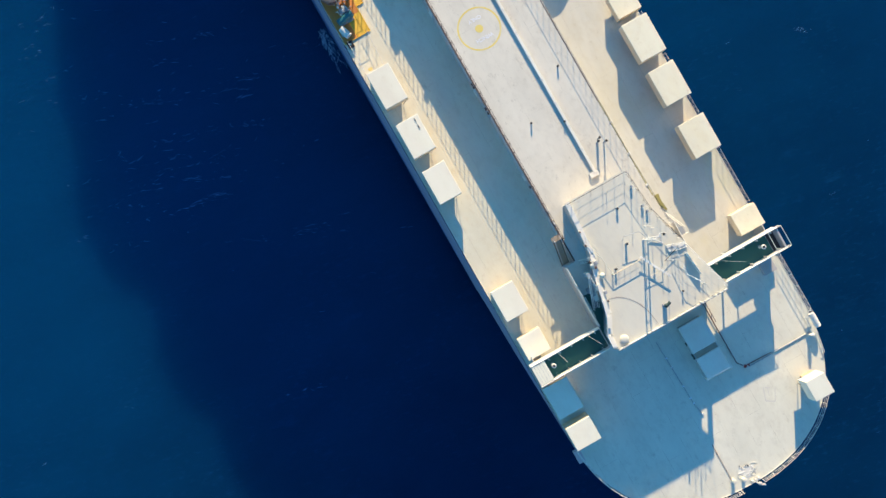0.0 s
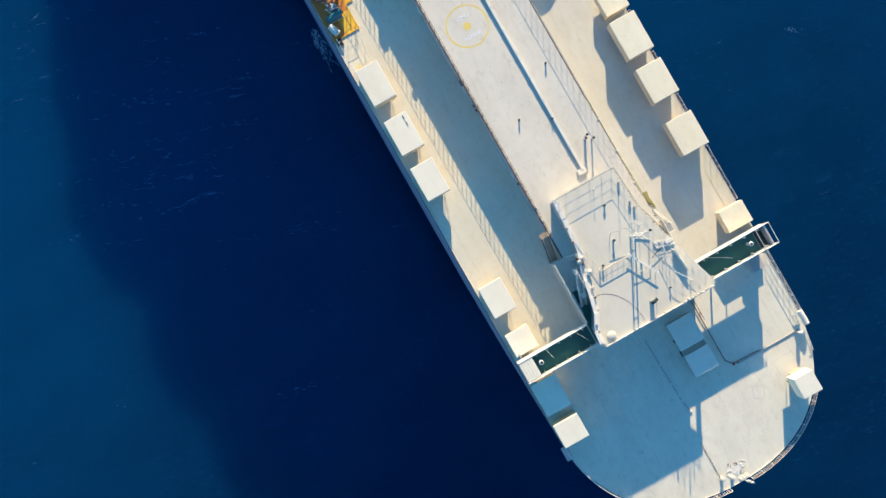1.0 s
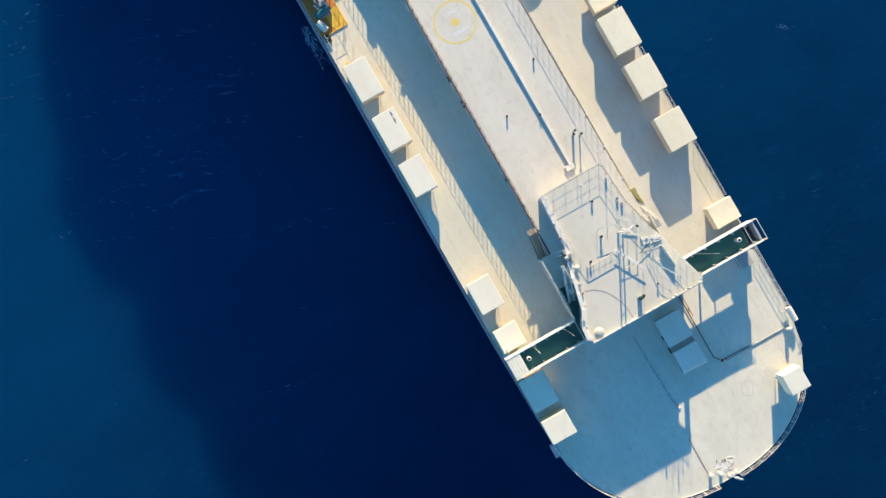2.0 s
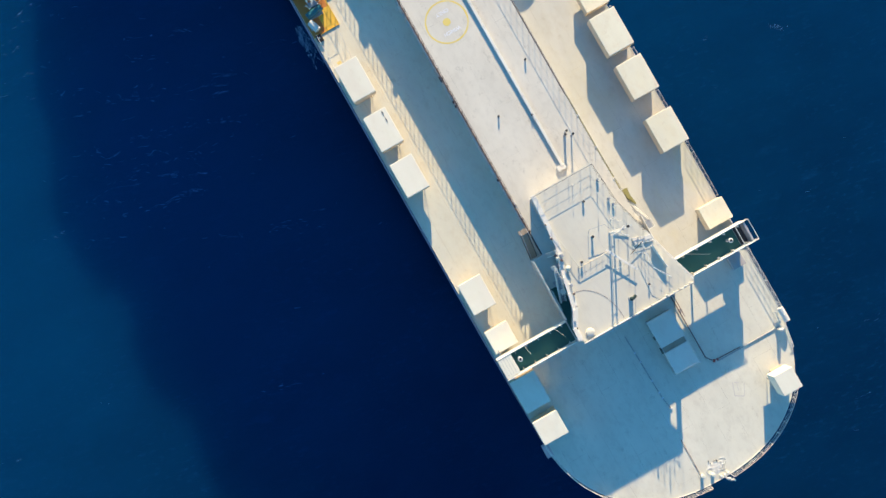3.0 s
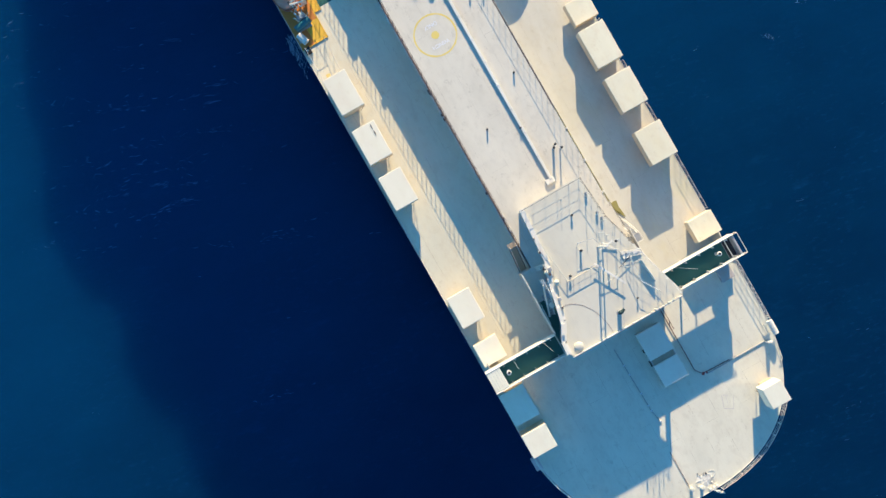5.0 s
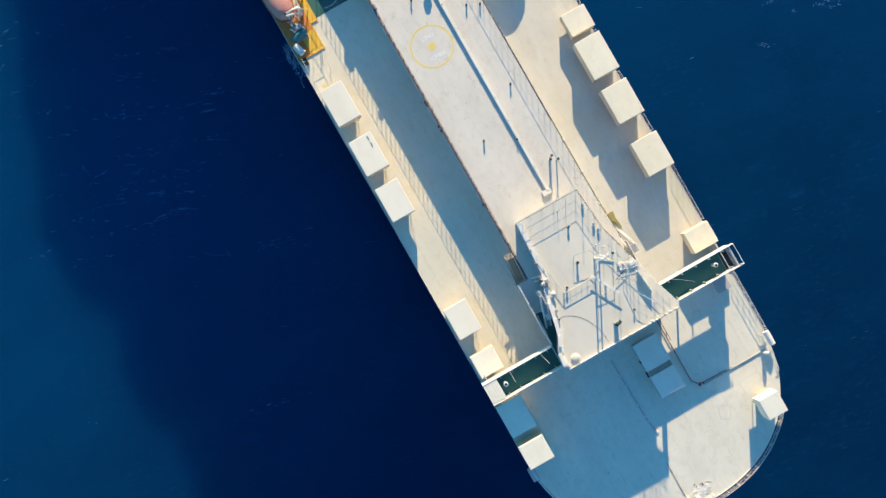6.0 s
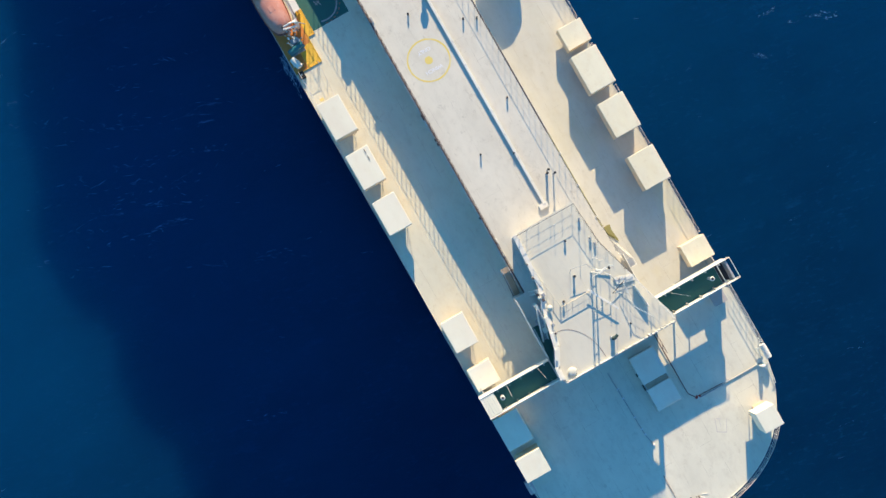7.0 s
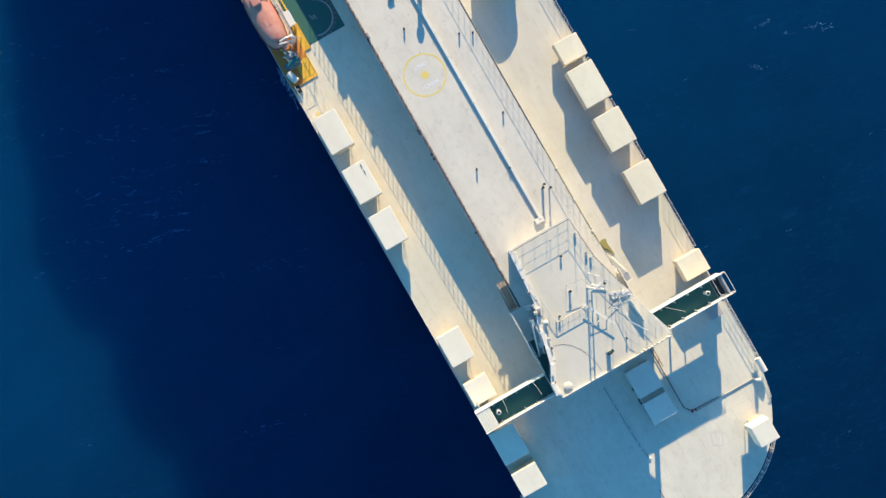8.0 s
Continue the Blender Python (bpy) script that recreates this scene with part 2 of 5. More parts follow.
def tube(bm, points, r, seg=8, closed=False):
    """Adds a round bar along a line of points."""
    pts = [Vector(p) for p in points]
    n = len(pts)
    rings = []
    for i, p in enumerate(pts):
        a = pts[i - 1] if i or closed else p
        b = pts[(i + 1) % n] if i < n - 1 or closed else p
        d = (b - a).normalized()
        side = d.cross(Vector((0, 0, 1)))
        side = side.normalized() if side.length > 1e-4 else Vector((1, 0, 0))
        up = side.cross(d).normalized()
        rings.append([bm.verts.new(p + r * (math.cos(2 * math.pi * k / seg) * side + math.sin(2 * math.pi * k / seg) * up)) for k in range(seg)])
    for i in range(n if closed else n - 1):
        u, w = rings[i], rings[(i + 1) % n]
        for k in range(seg):
            bm.faces.new((u[k], u[(k + 1) % seg], w[(k + 1) % seg], w[k]))
    if not closed:
        bm.faces.new(rings[0])
        bm.faces.new(rings[-1][::-1])
    return bm


def lathe(bm, profile, seg=16, center=(0, 0, 0)):
    """Adds a turned body; profile rows are (radius, z), from below to above."""
    rings = []
    for r, z in profile:
        rings.append([bm.verts.new((center[0] + r * math.cos(2 * math.pi * k / seg), center[1] + r * math.sin(2 * math.pi * k / seg), center[2] + z)) for k in range(seg)])
    for u, w in zip(rings, rings[1:]):
        for k in range(seg):
            bm.faces.new((u[k], u[(k + 1) % seg], w[(k + 1) % seg], w[k]))
    bm.faces.new(rings[0][::-1])
    bm.faces.new(rings[-1])
    return bm


def prism(bm, outline, z0, z1):
    """Adds an upright slab on an outline of (x, y) corners."""
    lo = [bm.verts.new((x, y, z0)) for x, y in outline]
    hi = [bm.verts.new((x, y, z1)) for x, y in outline]
    n = len(outline)
    for k in range(n):
        bm.faces.new((lo[k], lo[(k + 1) % n], hi[(k + 1) % n], hi[k]))
    bm.faces.new(lo[::-1])
    bm.faces.new(hi)
    bmesh.ops.recalc_face_normals(bm, faces=bm.faces)
    return bm


def smooth(me):
    me.polygons.foreach_set("use_smooth", [True] * len(me.polygons))


def meshed(name, bm, material, round_=False):
    me = bpy.data.meshes.new(name)
    bmesh.ops.recalc_face_normals(bm, faces=bm.faces)
    bm.to_mesh(me)
    bm.free()
    me.materials.append(material)
    if round_:
        smooth(me)
    return me


def part(name, bm, material, parent, label="", at=None, round_=False):
    """One mesh object under a thing or a part; bm may be a mesh that is shared."""
    me = bm if isinstance(bm, bpy.types.Mesh) else meshed(name, bm, material, round_)
    ob = new(name, me)
    ob.parent = parent
    if at is not None:
        ob.location = at
    return tagged(ob, label)


def thing(name, label, category, at=(0, 0, 0), group="", kind="", turn=0.0):
    ob = new(name)
    ob.empty_display_size = 0.2
    ob.matrix_basis = pose(*at, 0, 0, turn)
    return tagged(ob, label, category, group, kind)


def solid(name, bm, material, label, category="", kind="", group="", at=(0, 0, 0), round_=False):
    ob = new(name, meshed(name, bm, material, round_))
    ob.location = at
    return tagged(ob, label, category, group, kind)


def B():
    return bmesh.new()


# ---- the sea ----
bm = B()
N = 40
ring = [0, 300, 1200, 4800]
prev = None
v0 = bm.verts.new((0, 0, 0))
for r in ring[1:]:
    cur = [bm.verts.new((r * math.cos(2 * math.pi * k / N), r * math.sin(2 * math.pi * k / N), 0)) for k in range(N)]
    for k in range(N):
        if prev is None:
            bm.faces.new((v0, cur[k], cur[(k + 1) % N]))
        else:
            bm.faces.new((prev[k], cur[k], cur[(k + 1) % N], prev[(k + 1) % N]))
    prev = cur
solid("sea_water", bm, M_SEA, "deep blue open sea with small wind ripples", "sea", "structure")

# ---- the ship's hull and main deck ----
MID, HALF, BOW, SHOULDER, STERN = -0.42, 16.75, -25.6, -9.0, 158.0
HEEL = 0.028


def outline(z, inset=0.0, n=26):
    """The hull's outline at a height, clockwise from the starboard quarter round the bow to the port quarter. The ship heels a little to port."""
    low = (DECK - z) / DECK
    mid = MID - HEEL * (DECK - z)
    y1, y0 = BOW + 5 * low + inset, SHOULDER + 26 * low
    power = 2.3 - 0.9 * min(low, 1)
    half = HALF - inset - 0.6 * max(low - 0.5, 0)
    side = [(half - 2.4 * (max(0, y - 138) / 20) ** 2, y) for y in (STERN - inset, 152, 146, 140, 134, 128, 100, 70, 50, 30, 10)]
    bow = []
    for k in range(n + 1):
        a = math.pi / 2 * k / n
        bow.append((half * max(math.cos(a), 0.0) ** (2 / power), y0 + (y1 - y0) * math.sin(a) ** (2 / power)))
    right = side + bow
    return [(mid - x, y) for x, y in right] + [(mid + x, y) for x, y in right[-2::-1]]


ship = thing("ship", "long white-decked cargo ship with a blue hull", "ship")
def strake(levels, boundary, upper):
    """A band of the hull's side; its upper or lower edge runs along the sloping paint line."""
    b = B()
    rows = []
    for z in levels:
        row = []
        for k, (x, y) in enumerate(outline(z)):
            zb = boundary(y)
            zz = max(z, zb) if upper else min(z, zb)
            x2, y2 = outline(zz)[k]
            row.append(b.verts.new((x2, y2, zz)))
        rows.append(row)
    for u, w in zip(rows, rows[1:]):
        for k in range(len(u)):
            j = (k + 1) % len(u)
            if (u[k].co - w[k].co).length + (u[j].co - w[j].co).length > 1e-4:
                b.faces.new((u[k], u[j], w[j], w[k]))
    return b


def paint_line(y):
    return min(max(2.0 + 0.24 * y, 2.0), 16.0)


part("hull", strake([16.0, 9.0, 3.0, -2.0], paint_line, False), M_HULL, ship, "navy painted lower steel hull")
part("upper_hull", strake([27.7, 26.0, 22.0, 16.0, 9.0, 2.0], paint_line, True), M_UPPER, ship, "pale grey upper hull plating")
edge = outline(DECK, 0.06)
# main deck, aft of the bridge front, and foredeck
stb = [p for p in edge if p[0] < MID and p[1] > -1.5]
prt = [p for p in edge if p[0] > MID and p[1] > -1.5]
cut_s, cut_p = (MID - HALF + 0.06, -1.5), (MID + HALF - 0.06, -1.5)
mid_s, mid_p = (MID, -1.5), (MID, STERN - 0.06)
part("starboard_deck", prism(B(), stb + [cut_s, mid_s, mid_p], 27.7, DECK), M_DECKS, ship, "off-white painted steel deck")
part("port_deck", prism(B(), [mid_s, cut_p] + prt + [mid_p], 27.7, DECK), M_DECK, ship, "cream painted steel deck with yellow stains")
fore = [p for p in edge if p[1] <= -1.5]
part("foredeck", prism(B(), [cut_s] + fore + [cut_p], 27.7, DECK), M_FORE, ship, "off-white painted steel foredeck")
# low gunwale bar along the deck's edge
run = outline(DECK, 0.10)
bm = B()
tube(bm, [(x, y, DECK + 0.02) for x, y in run], 0.04, 6)
part("gunwale", bm, M_WHITE, ship, "white gunwale bar")

part("fender_pad", box(B(), -17.5, -16.6, -12.95, -11.3, 27.2, 28.02, 0.05), M_LILAC, ship, "lilac-grey rubbing pad")
bm = B()
for x0, y0, x1, y1, w in ((6.75, -15.9, 6.2, -17.5, 0.10), (6.2, -17.5, 7.2, -18.1, 0.13), (7.2, -18.1, 7.95, -16.7, 0.08), (6.9, -16.0, 7.4, -16.35, 0.12), (7.15, -16.2, 6.9, -17.2, 0.07)):
    d = Vector((x1 - x0, y1 - y0, 0)).normalized()
    nx, ny = -d.y * w / 2, d.x * w / 2
    bm.faces.new([bm.verts.new((x, y, DECK + 0.004)) for x, y in ((x0 - nx, y0 - ny), (x1 - nx, y1 - ny), (x1 + nx, y1 + ny), (x0 + nx, y0 + ny))])
part("worn_marking", bm, M_SCUFF, ship, "faint worn marking")

# ---- railings ----


def railing(label, points, z, height=1.1, gap=1.5, bars=3, r=0.032, material=None, group="deck railings", thin=0.009, post_r=None):
    """Posts and bars along a line of (x, y) corners."""
    material = material or M_RAIL
    base = points[0]
    ob = thing("railing", label, "railing", (base[0], base[1], z), group)
    local = [Vector((x - base[0], y - base[1], 0)) for x, y in points]
    post = meshed("post", tube(B(), [(0, 0, -0.02), (0, 0, height)], post_r or min(r, 0.03), 6), material)
    left = 0.0
    for a, b in zip(local, local[1:]):
        d = b - a
        s = left
        while s < d.length:
            part("post", post, material, ob, at=a + d * (s / d.length))
            s += gap
        left = s - d.length
    part("post", post, material, ob, at=local[-1])
    for k in range(bars):
        h = height * (k + 1) / bars
        part("rail", tube(B(), [(p.x, p.y, h) for p in local], r * 0.9 if k == bars - 1 else thin, 6), material, ob)
    return ob


port_edge = [p for p in outline(DECK, 0.01) if p[0] > MID]
starb_edge = [p for p in outline(DECK, 0.01) if p[0] < MID]
px = MID + HALF - 0.07
sx = MID - HALF + 0.35
railing("white steel railing on the port deck edge amidships", [(px, 80), (px, 35.2)], DECK, r=0.028, thin=0.007)
for y0, y1 in ((31.5, 31.0), (25.7, 24.6), (19.7, 17.4), (12.5, 5.0)):
    railing("white steel railing on the port deck edge between vents", [(px, y0), (px, y1)], DECK, r=0.028, thin=0.007)
railing("white three-bar railing on the foredeck's port edge", [(px, -2.3), (px, -9.5), (px - 0.04, -10.4)], DECK, 1.15, 1.55, r=0.034, thin=0.02, material=M_WHITE)
bow_port = sorted([p for p in port_edge if p[0] > 0.5 and p[1] < -19.6], key=lambda p: -p[1])
railing("white three-bar railing round the port bow", bow_port, DECK, 1.15, 1.55, r=0.034, thin=0.02, material=M_WHITE)
bow_starb = [(p[0], p[1]) for p in sorted([p for p in starb_edge if p[0] < -0.9 and p[1] < -10.8], key=lambda p: -p[1])]
railing("white three-bar railing round the starboard bow", bow_starb, DECK, 1.15, 1.6, r=0.034, thin=0.02, material=M_WHITE)
railing("white steel railing by the lifeboat", [(sx + 0.2, 46), (sx + 0.2, 41.2)], DECK, 1.0, 1.4)

# ---- the long deckhouse amidships ----
house = thing("deckhouse", "long low white deckhouse along the ship's middle", "deckhouse", (0, 0, DECK))
wall_line = [(-6.25, 84), (-6.25, 9.3), (-7.65, 9.3), (-7.65, -1.35), (7.0, -1.35), (6.3, 2.0), (5.75, 8.0), (5.55, 84)]
inner = [(x * 0.985, y) for x, y in wall_line]
part("wall", prism(B(), inner, 0, 3.55), M_WALL, house, "wall with rusty streaks, greyed to cut its sunlit bounce")
part("roof", prism(B(), wall_line, 3.552, 3.7), M_HOUSE, house, "off-white painted house top")
bm = B()
for a, b in (((-6.2, 60), (-6.2, 9.4)), ((5.52, 70), (5.52, 60)), ((5.52, 60), (5.55, 24.5))):
    tube(bm, [(a[0], a[1], 3.70), (b[0], b[1], 3.70)], 0.05, 6)
part("edge_bar", bm, M_BROWN, house, "rust-brown roof edge bar")
part("gutter", box(B(), -6.3, -6.12, 9.4, 60, 3.702, 3.74, 0.01), M_BROWN, house, "rust-brown gutter along the roof edge")
part("edge_pipe", tube(B(), [(5.62, 24.5, 3.66), (5.68, 11.6, 3.66)], 0.085, 8), M_OLIVEP, house, "olive-yellow pipe")
for y in (13.0, 17.3, 21.6):
    part("pipe_clamp", box(B(), 5.5, 5.82, y - 0.13, y + 0.13, 3.55, 3.78, 0.03), M_WHITE, house)
for y0, y1, x in ((42.0, 34.4, -6.33), (33.1, 30.6, -6.42), (29.1, 20.0, -6.36), (19.2, 13.0, -6.36)):
    part("wall_pipe", tube(B(), [(x, y0, 3.05), (x, y1, 3.05)], 0.05, 6), M_RAIL, house, "pale pipe along the wall")
for y in (33.6, 33.2, 30.3, 29.7, 19.6):
    part("junction_box", box(B(), -6.44, -6.26, y - 0.16, y + 0.16, 2.9, 3.3, 0.03), M_RUSTY, house, "dark rusty junction box")
knob = meshed("door_handle", box(B(), -0.08, -0.03, 0.25, 0.36, 1.0, 1.05, 0.01), M_GREY)
door = meshed("door", box(B(), -0.03, 0.03, -0.42, 0.42, 0.15, 2.1, 0.02), M_WHITE)
for y in (44.0, 33.0, 21.0):
    leaf = part("door", door, M_WHITE, house, at=(-6.19, y, 0))
    part("door_handle", knob, M_GREY, leaf)
railing("thin rusty railing on the deckhouse's starboard edge", [(-6.1, 62), (-6.1, 12.4)], HOUSE, 1.05, 1.15, 3, 0.02, M_BROWN, "deckhouse railings", 0.006, 0.048)
railing("thin steel railing on the deckhouse's port edge", [(5.4, 62), (5.4, 17.0), (5.65, 8.4)], HOUSE, 1.1, 1.45, 3, 0.024, M_RAILG, "deckhouse railings", 0.005)
# unseen aft house and funnel, stepped to shape the shadow on the sea
aft = thing("aft_house", "unseen white aft deckhouse blocks with a funnel, stepped for their shadow", "deckhouse", (0, 0, DECK))
for y0, y1, h in ((84.5, 101.5, 7.4), (101.5, 106.0, 5.9), (106.0, 112.0, 7.2), (112.0, 121.5, 8.3), (121.5, 131.0, 6.2), (131.0, 137.0, 7.9), (137.0, 148.5, 9.0), (148.5, 155.5, 5.2)):
    half = HALF - 0.1 - 2.4 * (max(0, y1 - 138) / 20) ** 2
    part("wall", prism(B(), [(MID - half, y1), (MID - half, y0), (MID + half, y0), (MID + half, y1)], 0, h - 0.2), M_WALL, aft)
    part("roof", prism(B(), [(MID - half, y1), (MID - half, y0), (MID + half, y0), (MID + half, y1)], h - 0.2, h), M_HOUSE, aft)
part("funnel", box(B(), -5.5, -0.5, 135, 143, 8.55, 12.7, 0.8), M_HULL, aft, "blue funnel")

# ---- ventilator housings along both sides ----


def vent_housing(label, x0, x1, y0, y1, h, inner_side, group="ventilator housings", top=None, deep=1.5, back=0.85, skirt=None, foot_x=0.72, foot_y=None):
    """A plate box with a hood, louvred inner face, corner pads and a stay rod; inner_side is +1 if its face looks to +X."""
    cx, cy = (x0 + x1) / 2, (y0 + y1) / 2
    ob = thing("vent_housing", label, "ventilator", (cx, cy, DECK), group)
    hx, hy = (x1 - x0) / 2, (y1 - y0) / 2
    # body painted darker and browner than the hood, for the shade beneath it
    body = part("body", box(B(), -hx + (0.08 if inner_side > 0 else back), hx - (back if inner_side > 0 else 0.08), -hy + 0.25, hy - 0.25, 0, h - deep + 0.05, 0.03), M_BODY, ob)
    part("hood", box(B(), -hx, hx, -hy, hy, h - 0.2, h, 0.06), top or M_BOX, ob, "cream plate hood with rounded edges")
    part("hood_skirt", box(B(), -hx + 0.015, hx - 0.015, -hy + 0.015, hy - 0.015, h - deep, h - 0.2, 0.02), skirt or M_SKIRT, ob, "stained hood side plates, ochre for the warm bounce around them")
    fx = inner_side * (hx - back + 0.02)
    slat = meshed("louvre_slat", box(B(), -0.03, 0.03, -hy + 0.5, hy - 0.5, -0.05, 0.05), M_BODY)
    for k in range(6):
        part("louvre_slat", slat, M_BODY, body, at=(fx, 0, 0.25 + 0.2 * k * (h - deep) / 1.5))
    sx_ = inner_side
    foot = (sx_ * (hx - foot_x), -hy + 0.12 if foot_y is None else foot_y, 0.0)
    part("prop", tube(B(), [foot, (foot[0], foot[1], h - deep + 0.04)], 0.03, 6), M_RAILG, ob, "thin upright prop under the hood")
    part("prop", tube(B(), [foot, (sx_ * (hx - 0.08), foot[1], h - deep + 0.04)], 0.03, 6), M_RAILG, ob, "thin leaning prop under the hood")
    for ex in (-hx + 0.06, hx - 0.06):
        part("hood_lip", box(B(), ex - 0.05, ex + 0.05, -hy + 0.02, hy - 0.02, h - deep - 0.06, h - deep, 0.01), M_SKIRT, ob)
    return ob


for y0, y1 in ((36.1, 40.9), (29.3, 33.9), (23.05, 27.5), (6.95, 11.0), (1.65, 4.6)):
    vent_housing("cream boxy ventilator housing on the starboard deck edge", -16.7, -13.7, y0, y1, 3.0, 1)
for y in (33.3, 32.45):
    ob = thing("hood_latch", "short dark latch bar on a ventilator hood", "latch", (-14.3, y, DECK + 3.0), "hood latches")
    part("bar", box(B(), -0.035, 0.035, -0.28, 0.28, 0.02, 0.07, 0.01), M_RUSTY, ob)
    part("foot", box(B(), -0.06, 0.06, -0.05, 0.05, 0.0, 0.02), M_RUSTY, ob)
for y0, y1 in ((-6.25, -2.05), (-10.55, -7.5)):
    vent_housing("tall cream ventilator housing on the foredeck's starboard edge", -17.0, -13.75, y0, y1, 3.1, 1, deep=2.6, back=0.1)
vent_housing("low cream ventilator housing on the port deck edge", 13.1, 16.25, 31.85, 34.8, 1.9, -1, top=M_BOXP, deep=1.2)
for x0, x1, y0, y1 in ((12.55, 15.95, 25.9, 30.9), (12.55, 15.95, 19.85, 24.45), (12.5, 15.95, 12.7, 17.2)):
    vent_housing("cream boxy ventilator housing on the port deck edge", x0, x1, y0, y1, 3.0, -1, top=M_BOXP)
vent_housing("yellowed cream ventilator housing behind the port bridge wing", 12.7, 15.9, 2.05, 4.85, 3.0, -1, top=M_BOXP, back=0.7, foot_x=0.35, foot_y=0.1)
vent_housing("cream ventilator housing on the foredeck's port edge", 10.45, 12.95, -19.3, -16.65, 3.5, -1, top=M_BOX, deep=2.1, back=0.9, skirt=M_BOX, foot_x=0.2, foot_y=0.47)
ob = thing("deck_locker", "low beige deck locker under the port bridge wing", "locker", (14.35, -3.1, DECK))
part("body", box(B(), -0.8, 0.8, -0.8, 0.8, 0.0, 0.7, 0.04), M_GREY, ob)
part("lid", box(B(), -0.84, 0.84, -0.84, 0.84, 0.7, 0.78, 0.03), M_WALL, ob)
ob = thing("deck_patch", "small yellow paint patch on the deck by a ventilator", "deck marking", (-15.8, 41.95, DECK))
part("patch", prism(B(), [(-0.3, 0.2), (-0.25, -0.15), (0.12, -0.25), (0.3, -0.05), (0.22, 0.2)], 0.002, 0.006), M_MARK, ob)
# unseen body added to cast the rounded shadow beside the deckhouse
ob = thing("round_shadow_caster", "unseen wide round-topped body casting a shadow on the port deck", "ventilator", (11.3, 46.2, DECK))
part("trunk", lathe(B(), [(2.75, 0), (2.75, 1.9)], 36), M_BOX, ob, round_=False)
part("cap", lathe(B(), [(2.8, 1.9), (2.88, 2.1), (2.85, 2.5), (2.2, 2.95), (1.0, 3.15), (0.05, 3.2)], 36), M_BOX, ob, round_=True)

# ---- the bridge house ----
bridge = thing("bridge_house", "white bridge house across the fore end of the deckhouse", "bridge house", (0, 0, HOUSE))
roof_line = [(-4.4, 15.95), (-4.75, 9.5), (-5.6, 7.0), (-6.4, 2.6), (-7.6, 0.4), (-7.7, -1.2), (-6.9, -1.75), (6.9, -1.75), (7.35, -1.2), (6.3, 2.0), (5.1, 6.2), (3.85, 10.6), (3.45, 15.95)]
wall_b = [(x * 0.965, 0.2 + (y - 0.2) * 0.985) for x, y in roof_line]
wall_b[7], wall_b[8], wall_b[9] = (5.55, -1.55), (5.55, -1.0), (5.3, 2.0)
part("pillar", box(B(), 6.47, 7.05, -1.6, -1.3, 0, 2.85, 0.02), M_WHITE, bridge)
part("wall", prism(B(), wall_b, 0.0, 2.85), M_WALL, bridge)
part("roof", prism(B(), roof_line, 2.85, 3.0), M_ROOF, bridge, "off-white steel roof")
rim = meshed("window_frame", box(B(), -0.7, 0.7, 0.0, 0.04, 1.02, 2.38, 0.01), M_WHITE)
pane = meshed("window", box(B(), -0.62, 0.62, -0.03, 0.03, 1.1, 2.3, 0.02), M_GLASS)
for k in range(9):
    w = part("window", pane, M_GLASS, bridge, at=(-5.95 + 1.335 * k, -1.62, 0))
    part("window_frame", rim, M_WHITE, w)
# parapets round the roof's edge
bm = B()
for a, b in zip(roof_line[:6], roof_line[1:6]):
    a, b = Vector((*a, 0)), Vector((*b, 0))
    d = (b - a).normalized()
    nrm = Vector((d.y, -d.x, 0)) * -0.16
    q = [a + nrm * 0.1, b + nrm * 0.1, b + nrm * 3.4, a + nrm * 3.4]
    prism(bm, [(p.x, p.y) for p in q], 3.002, 3.30)
part("parapet", bm, M_WHITE, bridge, "low white coaming")
bm = B()
tube(bm, [(-6.9, -1.68, 3.05), (6.9, -1.68, 3.05)], 0.09, 8)
part("visor_bar", bm, M_WHITE, bridge)
# dodger toned grey so its sunlit face glows less on the roof
part("dodger", box(B(), -7.3, 7.0, -1.72, -1.62, 3.0, 3.42, 0.02), M_GREY, bridge, "wind dodger along the roof front, greyed to hold back sun glow")
for x, h, r in ((-3.4, 0.9, 0.03), (0.5, 0.7, 0.05), (1.5, 0.6, 0.035), (3.0, 0.75, 0.04), (3.56, 0.95, 0.11), (4.0, 0.8, 0.03), (4.4, 1.45, 0.04), (4.75, 0.9, 0.05), (5.2, 1.85, 0.06), (5.5, 1.0, 0.03), (5.84, 1.25, 0.05), (6.2, 0.75, 0.03), (6.5, 1.0, 0.05)):
    part("lamp_post", tube(B(), [(0, 0, 0), (0, 0, h)], r, 8), M_WHITE, bridge, at=(x, -1.5, 3.0))
railing("grey steel railing across the bridge roof's aft edge", [(-4.2, 15.75), (3.3, 15.75)], ROOF, 1.2, 1.55, 3, 0.024, M_RAILG, "bridge roof railings", 0.009)
railing("grey steel railing on the bridge roof's port edge", [(3.3, 15.75), (3.7, 10.6), (4.9, 6.4)], ROOF, 1.2, 1.3, 3, 0.025, M_RAILG, "bridge roof railings")
railing("white steel railing on the bridge roof's starboard edge", [(-4.2, 11.5), (-3.6, 6.2)], ROOF, 0.62, 1.3, 1, 0.035, M_ROOF, "bridge roof railings")
railing("thin pale railing across the middle of the bridge roof", [(-3.55, 6.2), (0.2, 6.2)], ROOF, 0.62, 0.75, 2, 0.04, M_SKIRT, "bridge roof railings")
railing("white steel railing on the bridge roof's port wing", [(4.9, 6.2), (6.1, 2.0), (6.9, -1.2)], ROOF, 1.1, 1.1, 3, 0.035, M_WHITE, "bridge roof railings")
